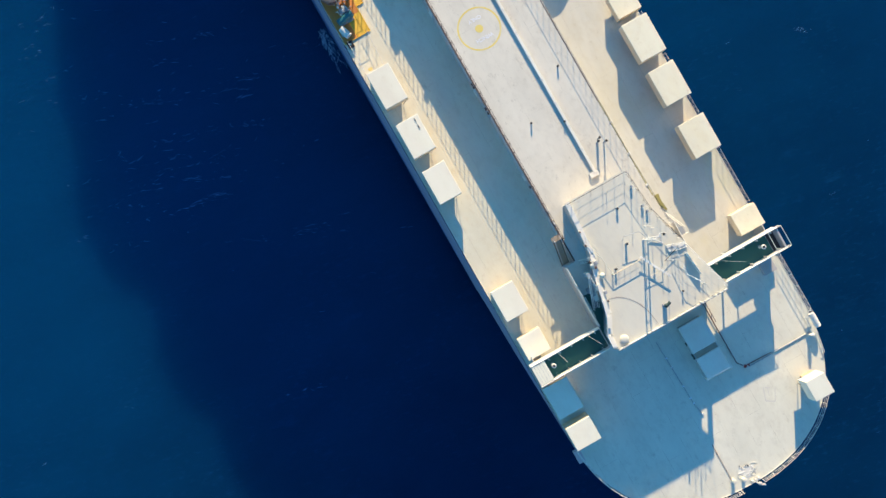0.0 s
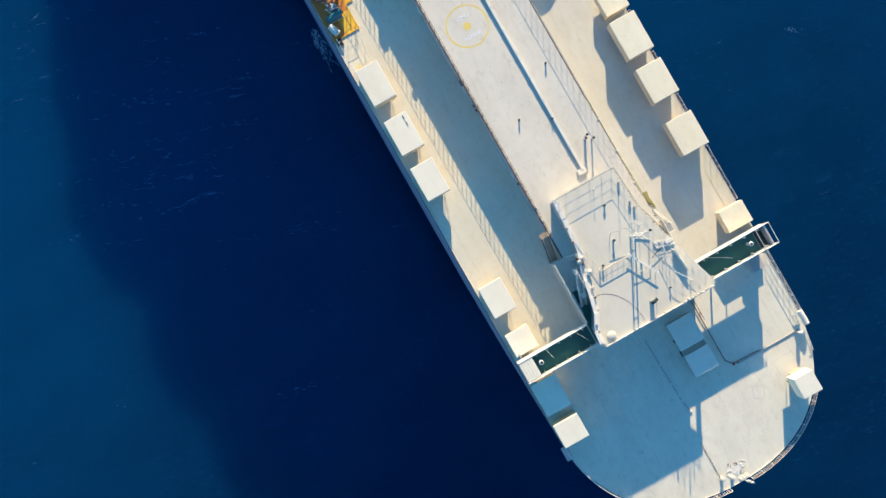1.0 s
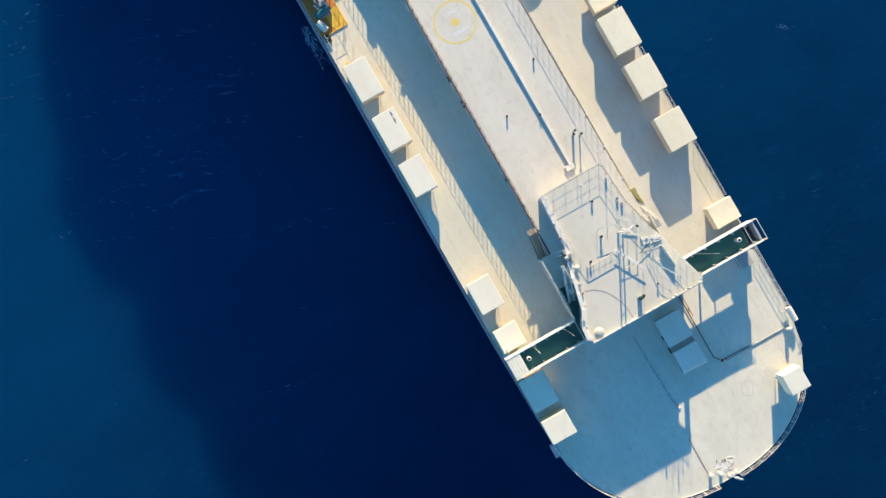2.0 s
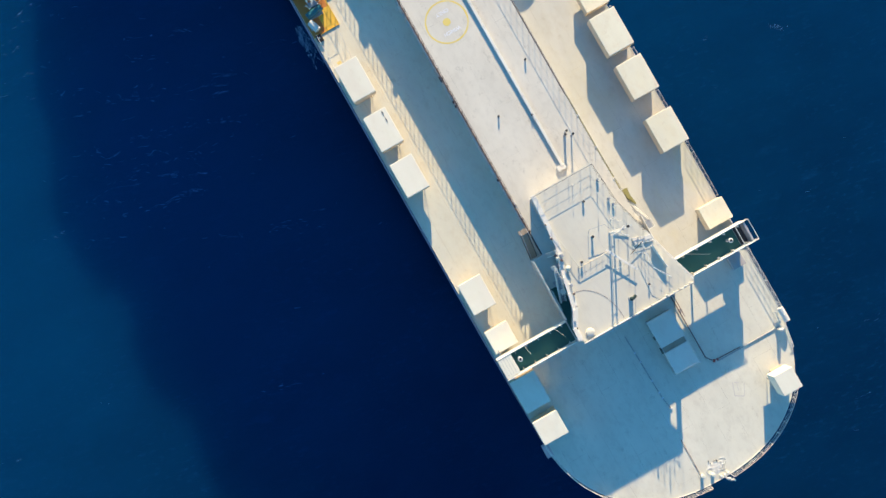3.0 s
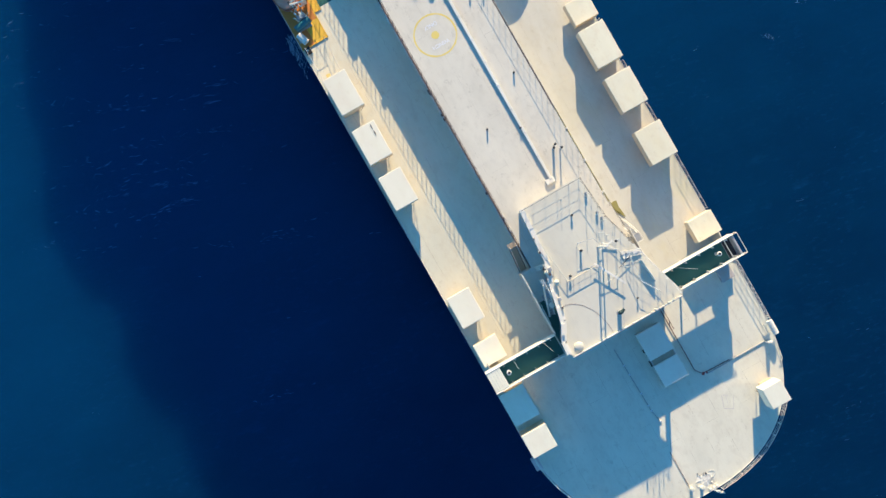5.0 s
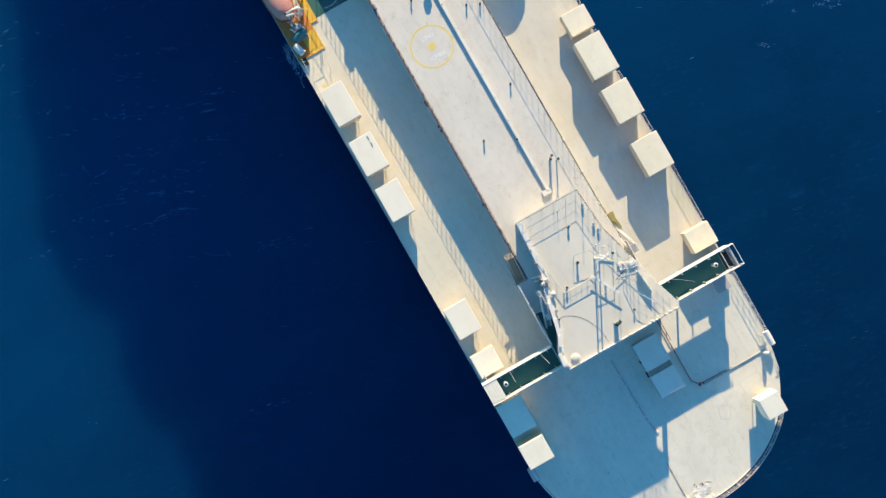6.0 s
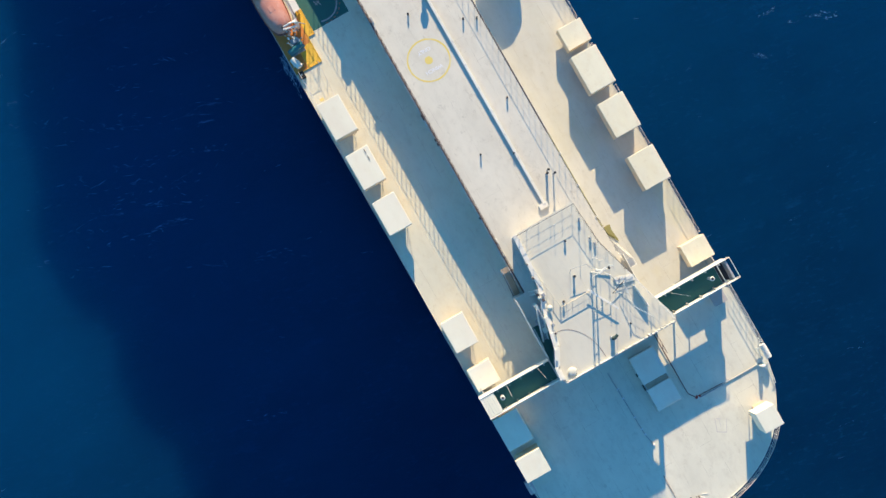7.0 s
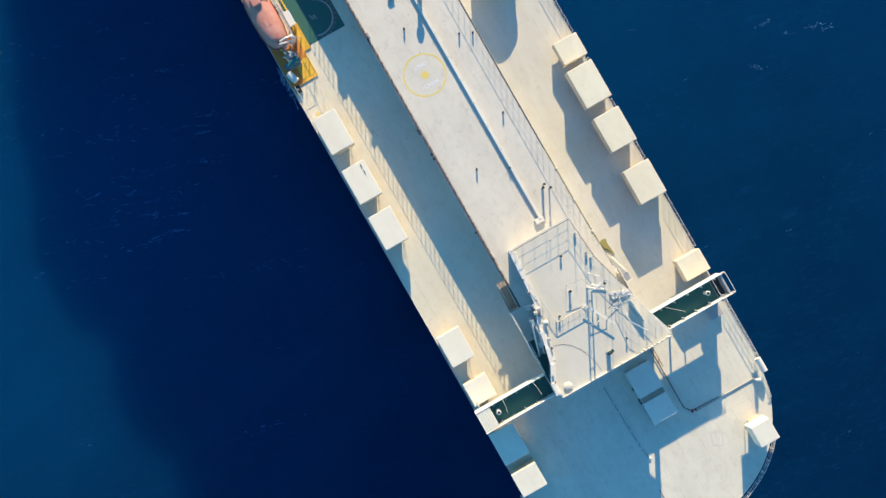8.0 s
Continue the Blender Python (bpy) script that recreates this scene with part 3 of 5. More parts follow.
railing("white steel railing inside the bridge roof's port edge", [(3.9, 5.9), (3.6, 2.2), (4.9, 0.2)], ROOF, 1.1, 1.0, 3, 0.035, M_WHITE, "bridge roof railings")
# solid shelter screens at the port forward edge
ob = thing("shelter_screen", "white plate shelter screen on the bridge roof", "screen", (0, 0, ROOF))
panel = meshed("panel", box(B(), -0.04, 0.04, -0.47, 0.47, 0, 0.72, 0.01), M_WHITE)
for k in range(3):
    part("panel", panel, M_WHITE, ob, at=(5.06 - 0.09 * k, 1.87 + 0.95 * k, 0)).rotation_euler = (0, 0, radians(5.4))
part("cap_rail", tube(B(), [(5.11, 1.4, 0.74), (4.83, 4.25, 0.74)], 0.04, 6), M_WHITE, ob)
# raised signal platform beside the mast
ob = thing("signal_platform", "white steel signal platform on posts beside the mast", "platform", (4.34, 5.38, ROOF))
floor_line = [(-1.03, 0.75), (-1.08, -0.1), (0.97, -0.6), (1.12, 0.04)]
part("floor", prism(B(), floor_line, 0.10, 0.16), M_WHITE, ob)
post = meshed("post", tube(B(), [(0, 0, 0), (0, 0, 0.3)], 0.03, 6), M_WHITE)
for x, y in floor_line:
    part("post", post, M_WHITE, ob, at=(x, y, 0))
for h in (0.3,):
    part("rail", tube(B(), [(x, y, h) for x, y in floor_line], 0.025, 6, True), M_WHITE, ob)
part("boom", tube(B(), [(-2.1, -0.75, 0.4), (-0.2, -0.1, 0.45)], 0.04, 8), M_DARK, ob, "dark slanting boom")
part("locker", box(B(), 0.1, 0.75, -0.25, 0.15, 0.16, 0.3, 0.03), M_WHITE, ob)
part("lamp", lathe(B(), [(0.1, 0.16), (0.13, 0.26), (0.08, 0.34)], 10, (-0.55, 0.3, 0)), M_GREY, ob)

# ---- radar mast and aerials on the bridge roof ----
mast = thing("radar_mast", "white tubular radar mast with yards and scanners", "radar mast", (1.7, 7.9, ROOF))
leg = meshed("mast_leg", tube(B(), [(0, 0, 0), (0, 0, 5.2)], 0.085, 10), M_WHITE)
for dx in (-0.28, 0.28):
    part("mast_leg", leg, M_WHITE, mast, at=(dx, 0, 0))
rung = meshed("rung", tube(B(), [(-0.28, 0, 0), (0.28, 0, 0)], 0.035, 6), M_WHITE)
for k in range(4):
    part("rung", rung, M_WHITE, mast, at=(0, 0, 0.6 + 1.3 * k))
part("yard", tube(B(), [(-1.2, 0, 4.5), (1.2, 0, 4.5)], 0.035, 8), M_WHITE, mast)
ob = part("scanner", box(B(), -2.1, 2.1, -0.12, 0.12, -0.02, 0.02, 0.01), M_WHITE, mast, "white radar scanner bar", at=(-0.7, -3.25, 0.6))
ob.rotation_euler = (0, 0, radians(-61.5))
part("scanner_pedestal", lathe(B(), [(0.14, 0.0), (0.09, 0.1), (0.08, 0.45), (0.12, 0.56)], 12, (-0.7, -3.25, 0)), M_ROOF, mast)
part("support_arm", tube(B(), [(-2.15, -3.95, 0.42), (0.0, -3.95, 0.5)], 0.03, 8), M_ROOF, mast)
part("arm_post", box(B(), -0.06, 0.03, -3.99, -3.91, 0.0, 0.55, 0.02), M_ROOF, mast)
part("arm_post", tube(B(), [(-2.15, -3.95, 0.0), (-2.15, -3.95, 0.4)], 0.05, 8), M_ROOF, mast)
part("guy_beam", tube(B(), [(0.3, 0.2, 0.3), (1.0, -0.9, 0.12), (1.45, -1.35, 0.1)], 0.06, 8), M_WHITE, mast)
ob = part("small_scanner", box(B(), -0.5, 0.5, -0.08, 0.08, -0.08, 0.08, 0.04), M_WHITE, mast, at=(0.0, 0.15, 5.35))
ob.rotation_euler = (0, 0, radians(20))
part("lantern", lathe(B(), [(0.14, 5.2), (0.16, 5.45), (0.1, 5.6)], 10, (0.9, 0.0, -0.65)), M_DARK, mast)


def pole(label, x, y, z, h, r=0.035, material=None, cap=0.0):
    ob = thing("pole", label, "pole", (x, y, z), "poles and aerials")
    part("staff", tube(B(), [(0, 0, 0), (0, 0, h)], r, 8), material or M_WHITE, ob)
    part("foot", box(B(), -0.07, 0.07, -0.07, 0.07, 0, 0.04, 0.01), material or M_WHITE, ob)
    if cap:
        part("cap", lathe(B(), [(cap * 0.6, h - 0.05), (cap, h), (cap, h + 0.12), (cap * 0.5, h + 0.2)], 10), M_DARK if material is M_DARK else M_WHITE, ob)
    return ob


for x, y, h in ((3.0, 13.6, 2.2), (3.0, 11.2, 2.4), (3.2, 10.3, 2.6), (2.3, 9.2, 3.2), (2.7, 4.6, 3.8), (3.6, 7.6, 2.4), (0.4, 14.7, 1.25), (-3.9, 15.3, 1.5), (4.2, 9.0, 2.0), (2.9, 8.6, 2.0)):
    pole("slim white aerial on the bridge roof", x, y, ROOF, h, 0.028)
for x, y in ((-13.4, 1.3), (-9.3, 1.15), (8.4, 1.15)):
    pole("tall white whip aerial on the bridge wing", x, y, HOUSE + 1.0, 8.2, 0.014)
pole("dark fitting on the bridge roof with a cap", 2.42, 0.63, ROOF, 0.35, 0.06, M_DARK, 0.1)


def mushroom(label, x, y, z, h, r, cap, material, cap_material, group="roof vents"):
    ob = thing("mushroom_vent", label, "vent", (x, y, z), group)
    part("trunk", lathe(B(), [(r * 1.3, 0), (r * 1.3, 0.05), (r, 0.06), (r, h)], 12), material, ob)
    part("cap", lathe(B(), [(cap * 0.9, h - 0.05), (cap, h), (cap, h + 0.1), (cap * 0.5, h + 0.2), (0.02, h + 0.22)], 14), cap_material, ob, round_=True)
    return ob


mushroom("grey mushroom vent on the bridge roof", 0.55, 12.5, ROOF, 0.34, 0.10, 0.14, M_GREY, M_DARK)
mushroom("grey mushroom vent with a bracket on the bridge roof", -0.55, 8.5, ROOF, 0.55, 0.11, 0.16, M_GREY, M_DARK)
mushroom("dark green capped vent at the bridge roof front", -0.2, 0.25, ROOF, 0.75, 0.2, 0.24, M_GREY, M_TEALD)
ob = thing("searchlight", "dark green searchlight at the bridge roof front", "searchlight", (0.1, 0.3, ROOF))
part("stand", tube(B(), [(0, 0, 0), (0, 0, 0.8)], 0.06, 8), M_GREY, ob)
part("lamp_body", tube(B(), [(-0.3, -0.1, 0.95), (0.25, 0.1, 0.95)], 0.19, 12), M_TEALD, ob)
mushroom("small vent near the bridge roof railing", -3.0, 6.6, ROOF, 0.42, 0.10, 0.14, M_GREY, M_DARK)
ob = thing("bent_stand", "thin bent pipe stand on the bridge roof", "stand")
part("pipe", tube(B(), [(-0.75, 9.0, ROOF), (-0.6, 9.45, ROOF + 1.1), (1.2, 9.1, ROOF + 1.1), (1.5, 8.3, ROOF + 1.1)], 0.035, 6), M_GREY, ob)
# signal lamp boxes along the port rail
for x, y in ((3.2, 13.9), (3.25, 11.4), (3.4, 10.6)):
    ob = thing("equipment_box", "grey equipment box by the bridge roof railing", "box", (x, y, ROOF), "equipment boxes")
    part("body", box(B(), -0.1, 0.1, -0.14, 0.14, 0.1, 0.45, 0.03), M_GREY, ob)
    part("foot", box(B(), -0.1, 0.1, -0.1, 0.1, 0, 0.1), M_GREY, ob)
# satellite domes
for x, y, r, z in ((-6.1, -0.9, 0.52, ROOF),):
    ob = thing("radome", "white rounded satellite dome on a pedestal", "radome", (x, y, z), "radomes")
    part("pedestal", lathe(B(), [(r * 0.6, 0), (r * 0.6, 0.06)], 12), M_WHITE, ob)
    part("dome", lathe(B(), [(r * 0.95, 0.05), (r * 1.05, 0.08), (r * 1.0, 0.15), (r * 0.8, 0.22), (r * 0.45, 0.27), (0.02, 0.29)], 20), M_ROOF, ob, round_=True)
# a slack cable lying across the roof
pts = []
for k in range(17):
    u = math.pi / 2 * k / 16
    pts.append((-5.58 + 3.7 * math.sin(u), -1.36 + 5.3 * math.cos(u), ROOF + 0.02))
ob = thing("cable", "thin brown cable lying in an arc on the roof", "cable")
part("cable", tube(B(), pts, 0.011, 6), M_PIPE, ob)
# ladder and fittings on the starboard edge of the bridge house
ob = thing("ladder", "white steel ladder up the bridge house side", "ladder", (-5.3, 9.0, HOUSE))
for dy in (-0.25, 0.25):
    part("stringer", tube(B(), [(-0.5, dy, 0), (0.35, dy, 3.9)], 0.05, 6), M_WHITE, ob)
rung = meshed("rung", tube(B(), [(0, -0.25, 0), (0, 0.25, 0)], 0.03, 6), M_WHITE)
for k in range(11):
    part("rung", rung, M_WHITE, ob, at=(-0.5 + 0.85 * (0.3 + 0.33 * k) / 3.9, 0, 0.3 + 0.33 * k))
for x, y, w, d, h, m in ((-6.3, 4.6, 0.5, 0.8, 1.1, M_WHITE), (-6.5, 5.6, 0.5, 0.6, 0.8, M_WALL), (-5.9, 7.4, 0.4, 0.5, 2.4, M_WHITE), (-5.2, 8.7, 0.2, 0.25, 3.2, M_BROWN), (-5.75, 5.5, 0.3, 0.5, 3.4, M_WALL)):
    ob = thing("locker", "small steel locker beside the bridge house", "locker", (x, y, HOUSE), "side lockers")
    part("body", box(B(), -w / 2, w / 2, -d / 2, d / 2, 0.05, h, 0.03), m, ob)
    part("lid", box(B(), -w / 2 - 0.03, w / 2 + 0.03, -d / 2 - 0.03, d / 2 + 0.03, h, h + 0.06, 0.02), m, ob)
    part("foot", box(B(), -w / 3, w / 3, -d / 3, d / 3, 0.0, 0.05), M_DARK, ob)
railing("white steel railing beside the bridge house walkway", [(-7.35, 5.2), (-7.45, 2.6)], HOUSE, 1.1, 0.9, 3, 0.04, M_WHITE, "walkway railings")

ob = thing("wind_screen", "chunky white plate wind screen along the bridge roof's starboard edge", "screen", (0, 0, ROOF))
line = [(-5.6, 6.1), (-6.0, 4.2), (-6.45, 2.35), (-7.05, 1.2), (-7.45, 0.4), (-7.55, -1.0)]
for k, (p0, p1) in enumerate(zip(line, line[1:])):
    d = (Vector((*p1, 0)) - Vector((*p0, 0))).normalized()
    n_ = Vector((d.y, -d.x, 0)) * (0.16 + 0.05 * (k % 2))
    part("panel", prism(B(), [(p0[0] - n_.x, p0[1] - n_.y), (p1[0] - n_.x, p1[1] - n_.y), (p1[0] + n_.x, p1[1] + n_.y), (p0[0] + n_.x, p0[1] + n_.y)], 0.30, 0.55 + 0.12 * (k % 3)), M_WHITE, ob)
    part("stanchion", tube(B(), [(p0[0] - 0.2, p0[1], -0.1), (p0[0] - 0.25, p0[1], 1.05)], 0.05, 6), M_WHITE, ob)
part("cap_rail", tube(B(), [(x - 0.25, y, 1.0) for x, y in line], 0.045, 6), M_WHITE, ob)
ob = thing("side_landing", "grey grating landing with white rails beside the bridge roof", "landing", (-5.45, 6.6, ROOF - 0.7))
part("grating", box(B(), -0.48, 0.45, -1.1, 1.1, 0.0, 0.06, 0.01), M_LILAC, ob)
for x in (-0.52, 0.49):
    part("side_beam", box(B(), x - 0.05, x + 0.05, -1.15, 1.15, -0.08, 0.14, 0.01), M_WHITE, ob)
for y in (-0.75, -0.35, 0.05, 0.45, 0.85):
    part("tread_bar", box(B(), -0.44, 0.41, y - 0.03, y + 0.03, 0.06, 0.09), M_GREY, ob)
for y in (-1.1, 0.0, 1.1):
    part("post", tube(B(), [(-0.52, y, 0.1), (-0.52, y, 1.1)], 0.035, 6), M_WHITE, ob)
part("rail", tube(B(), [(-0.52, -1.1, 1.1), (-0.52, 1.1, 1.1)], 0.04, 6), M_WHITE, ob)
part("bracket", box(B(), -0.3, 0.6, -0.1, 0.1, -0.4, -0.08, 0.02), M_WHITE, ob)
for x, y, r in ((-4.75, 6.75, 0.33), (-5.25, 8.3, 0.24)):
    ob = thing("radome", "small white dome beside the bridge roof's starboard edge", "radome", (x, y, ROOF), "radomes")
    part("pedestal", lathe(B(), [(r * 0.5, 0), (r * 0.5, 0.35)], 10), M_WHITE, ob)
    part("dome", lathe(B(), [(r * 0.8, 0.33), (r, 0.42), (r * 0.95, 0.55), (r * 0.55, 0.68), (0.02, 0.72)], 14), M_ROOF, ob, round_=True)
for x, y, m, w in ((-4.75, 10.6, M_RUSTY, 0.14), (-4.55, 12.3, M_RUSTY, 0.1), (-4.65, 8.4, M_GREY, 0.2), (-4.95, 7.9, M_RUSTY, 0.16), (-5.35, 4.9, M_GREY, 0.18), (-5.6, 3.9, M_RUSTY, 0.12)):
    ob = thing("edge_fitting", "small weathered lamp fitting on the bridge roof coaming", "lamp", (x, y, ROOF + 0.3), "coaming fittings")
    part("base", box(B(), -w, w, -w * 1.3, w * 1.3, 0, 0.08, 0.01), M_WHITE, ob)
    part("head", box(B(), -w * 0.8, w * 0.8, -w, w, 0.08, 0.32, 0.03), m, ob)
ob = thing("stair", "white steel stair from the bridge roof to the walkway", "stair", (-6.35, 5.2, HOUSE))
for dx in (-0.32, 0.32):
    part("stringer", tube(B(), [(dx + 0.45, 2.0, 3.05), (dx - 0.45, -1.9, 0.0)], 0.07, 6), M_WHITE, ob)
    part("hand_rail", tube(B(), [(dx + 0.5, 2.4, 4.0), (dx + 0.45, 2.0, 4.0), (dx - 0.45, -1.9, 0.95), (dx - 0.45, -1.9, 0.0)], 0.035, 6), M_WHITE, ob)
step = meshed("tread", box(B(), -0.3, 0.3, -0.11, 0.11, -0.02, 0.02), M_GREY)
for k in range(13):
    u = (k + 0.5) / 13
    part("tread", step, M_GREY, ob, at=(-0.45 + 0.9 * u, -1.9 + 3.9 * u, 3.05 * u))
# ---- bridge wings ----


def wing(label, side):
    """A cantilevered wing with a green floor, plate bulwarks and an end panel; side is -1 to starboard, +1 to port."""
    x_in, x_out = (-7.7, -17.0) if side < 0 else (5.2, 16.05)
    a, b = sorted((x_in, x_out))
    ob = thing("bridge_wing", label, "bridge wing", (0, 0, HOUSE), "bridge wings")
    y0, y1 = -1.45, 1.35
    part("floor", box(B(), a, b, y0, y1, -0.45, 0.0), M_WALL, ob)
    ga, gb = sorted((x_in, x_out - side * (1.75 if side < 0 else 1.3)))
    part("floor_paint", box(B(), ga, gb, y0 + 0.12, y1 - 0.12, 0.002, 0.012), M_GREEN, ob, "dark green deck paint")
    part("aft_bulwark", box(B(), a, b, y1 - 0.16, y1, 0.0, 1.25, 0.03), M_WHITE, ob)
    part("fore_bulwark", box(B(), a, b, y0, y0 + 0.16, 0.0, 1.25, 0.03), M_WHITE, ob)
    cap = meshed("cap_rail", tube(B(), [(a, 0, 0), (b, 0, 0)], 0.07, 8), M_WHITE)
    part("cap_rail", cap, M_WHITE, ob, at=(0, y0 + 0.08, 1.27))
    part("cap_rail", cap, M_WHITE, ob, at=(0, y1 - 0.08, 1.27))
    bracket = meshed("bracket", prism(B(), [(0, 0), (0.06, 0), (0.06, 0.25), (0, 0.25)], 0.2, 1.2), M_WHITE)
    for k in range(6):
        x = x_in + (x_out - x_in) * (k + 0.5) / 6
        part("bracket", bracket, M_WHITE, ob, at=(x, y0 + 0.16, 0))
        part("bracket", bracket, M_WHITE, ob, at=(x, y1 - 0.41, 0))
    # the support plate under the wing's end
    part("support_plate", box(B(), x_out - side * 0.75 - 0.06, x_out - side * 0.75 + 0.06, -2.1, y1 + 0.68, -3.7, -0.45), M_WALL, ob)
    return ob


wp = wing("white plate bridge wing on the port side with a green floor", 1)
ws = wing("white plate bridge wing on the starboard side with a green floor", -1)
for x, y in ((9.2, -1.2), (10.4, 0.9), (11.3, -1.2)):
    part("wing_pillar", tube(B(), [(x, y, -3.7), (x, y, -0.45)], 0.08, 8), M_WHITE, wp)
arc = [(6.76 - 0.5 * math.sin(a), 1.86 - 0.5 * math.cos(a)) for a in [math.pi / 2 * k / 8 for k in range(9)]]
part("corner_bulwark", prism(B(), arc + [(x - 0.08, y - 0.05) for x, y in arc[::-1]], 0.0, 1.25), M_WHITE, wp)
pts = [(6.0, 7.7), (5.95, 4.8), (6.1, 3.2), (6.25, 1.85)]
part("side_bulwark", prism(B(), pts + [(x - 0.06, y - 0.02) for x, y in pts[::-1]], 0.0, 1.2), M_GREY, wp)
part("side_cap", tube(B(), [(x - 0.03, y, 1.22) for x, y in pts], 0.05, 6), M_WHITE, wp)
for x, y in pts[1:]:
    part("side_knee", box(B(), x - 0.42, x - 0.1, y - 0.03, y + 0.03, 0.0, 1.0), M_GREY, wp)
# port wing end: open frame
bm = B()
for y in (-1.37, 1.27):
    tube(bm, [(14.75, y, 1.35), (16.5, y, 1.35)], 0.04, 6)
    for x in (14.75, 16.5):
        tube(bm, [(x, y, 0.0 if x < 16 else 0.6), (x, y, 1.35)], 0.04, 6)
    tube(bm, [(16.0, y, 0.6), (16.5, y, 0.6)], 0.04, 6)
for x in (14.75, 16.5):
    tube(bm, [(x, -1.37, 1.35), (x, 1.27, 1.35)], 0.04, 6)
part("end_frame", bm, M_WHITE, wp, "open white pipe frame")
part("end_floor", box(B(), 14.8, 15.75, -1.2, 1.1, 0.014, 0.03), M_DARK, wp, "dark grating")
part("end_bulwark", box(B(), 15.8, 16.03, -1.28, 1.18, 0.0, 1.2, 0.03), M_GREY, wp)
# starboard wing end: slatted panel
for k in range(5):
    x = -16.95 + 0.34 * k
    part("end_board", box(B(), x, x + 0.315, -1.25, 1.15, 1.15, 1.28, 0.02), M_BOX, ws)
part("end_bulwark", box(B(), -15.27, -15.2, -1.25, 1.15, 0.0, 1.2, 0.02), M_WHITE, ws)
part("floor_strip", box(B(), -7.55, -6.0, -1.2, 5.3, 0.004, 0.014), M_GREEN, ws, "dark green walkway paint")
for x, y, side in ((-14.5, 0.1, 0), (13.6, 0.05, 1)):
    ob = thing("compass_stand", "white compass repeater stand on the bridge wing", "compass stand", (x, y, HOUSE + 0.012), "compass stands")
    part("pedestal", lathe(B(), [(0.2, 0), (0.12, 0.1), (0.12, 1.0)], 12), M_WHITE, ob)
    part("bowl", lathe(B(), [(0.18, 1.0), (0.28, 1.12), (0.28, 1.25), (0.2, 1.3)], 14), M_WHITE, ob, round_=True)
    part("dial", lathe(B(), [(0.17, 1.3), (0.17, 1.312)], 14), M_DARK, ob)

# ---- house top fittings ----
duct = thing("covered_conduit", "long white covered conduit along the house top", "conduit", (1.05, 17.4, HOUSE))
cover = meshed("cover", box(B(), -0.17, 0.17, 0.06, 3.05, 0.24, 0.33, 0.03), M_WHITE)
side_plate = meshed("side_plate", box(B(), -0.13, 0.13, 0.0, 3.15, 0.0, 0.24), M_WALL)
clamp = meshed("clamp", box(B(), -0.2, 0.2, -0.08, 0.08, 0.0, 0.36, 0.02), M_WHITE)
for k in range(14):
    part("cover", cover, M_WHITE, duct, at=(0, 3.15 * k, 0))
    part("side_plate", side_plate, M_WALL, duct, at=(0, 3.15 * k, 0))
    part("clamp", clamp, M_WHITE, duct, at=(0, 3.15 * k, 0))
part("end_box", box(B(), -0.75, 0.35, -0.55, 0.1, 0.0, 0.32, 0.05), M_WHITE, duct)
for x, y in ((-2.6, 26.1), (3.45, 30.4), (-1.85, 44.8), (3.55, 41.1), (5.0, 40.4), (0.9, 24.3)):
    mushroom("short dark vent post on the house top", x, y, HOUSE, 0.34, 0.09, 0.105, M_DARK, M_DARK, "house top vents")
for x, y, h in ((3.3, 20.6, 1.3), (3.75, 19.9, 1.4), (3.0, 20.3, 1.1)):
    mushroom("dark capped pipe standing on the house top", x, y, HOUSE, h, 0.08, 0.16, M_GREY, M_DARK, "house top pipes")
ob = thing("gooseneck_vent", "tall grey gooseneck vent by the cable trunk", "vent", (1.6, 47.2, HOUSE))
part("trunk", lathe(B(), [(0.32, 0), (0.28, 0.1), (0.28, 1.3)], 14), M_WHITE, ob)
part("cowl", lathe(B(), [(0.45, 1.3), (0.5, 1.5), (0.3, 1.75)], 14), M_WHITE, ob, round_=True)
ob = thing("gooseneck_vent", "grey vent box on the house top", "vent", (-1.3, 48.9, HOUSE))
part("trunk", box(B(), -0.3, 0.3, -0.25, 0.25, 0, 0.3, 0.05), M_GREY, ob)
part("cowl", box(B(), -0.34, 0.34, -0.28, 0.28, 0.3, 0.38, 0.03), M_GREY, ob)
# starboard edge fittings
for x, y in ((-6.0, 16.3), (-6.05, 14.6), (-5.95, 46.2)):
    ob = thing("edge_bracket", "small fitting with a rusty head at the house edge", "floodlight", (x, y, HOUSE), "edge floodlights")
    # the tall one is added to cast the notch in the deck shadow
    tall = 0.52 if y > 17 else 0.12
    part("bracket", box(B(), -0.12, 0.12, -0.35, 0.35, 0.0, tall, 0.05), M_GREY if y > 17 else M_WHITE, ob)
    part("bracket_head", box(B(), -0.3, -0.1, -0.3, 0.3, tall * 0.4, tall * 0.95, 0.04), M_BROWN, ob)
# unseen block added for the step in the starboard deck's shadow edge
for x, y in ((-5.9, 54.2),):
    ob = thing("deck_locker", "unseen white block at the house top's edge that casts a shadow step", "locker", (x, y, HOUSE), "house top lockers")
    part("body", box(B(), -0.3, 0.3, -0.7, 0.7, 0.0, 0.64, 0.04), M_WHITE, ob)
    part("lid", box(B(), -0.34, 0.34, -0.72, 0.72, 0.64, 0.72, 0.03), M_WHITE, ob)
# winching mark
C = (-2.4, 38.85)
ob = thing("winching_mark", "yellow ring and dot painted on the house top with white words", "deck marking", (C[0], C[1], HOUSE + 0.004))
bm = B()
inn, out = [], []
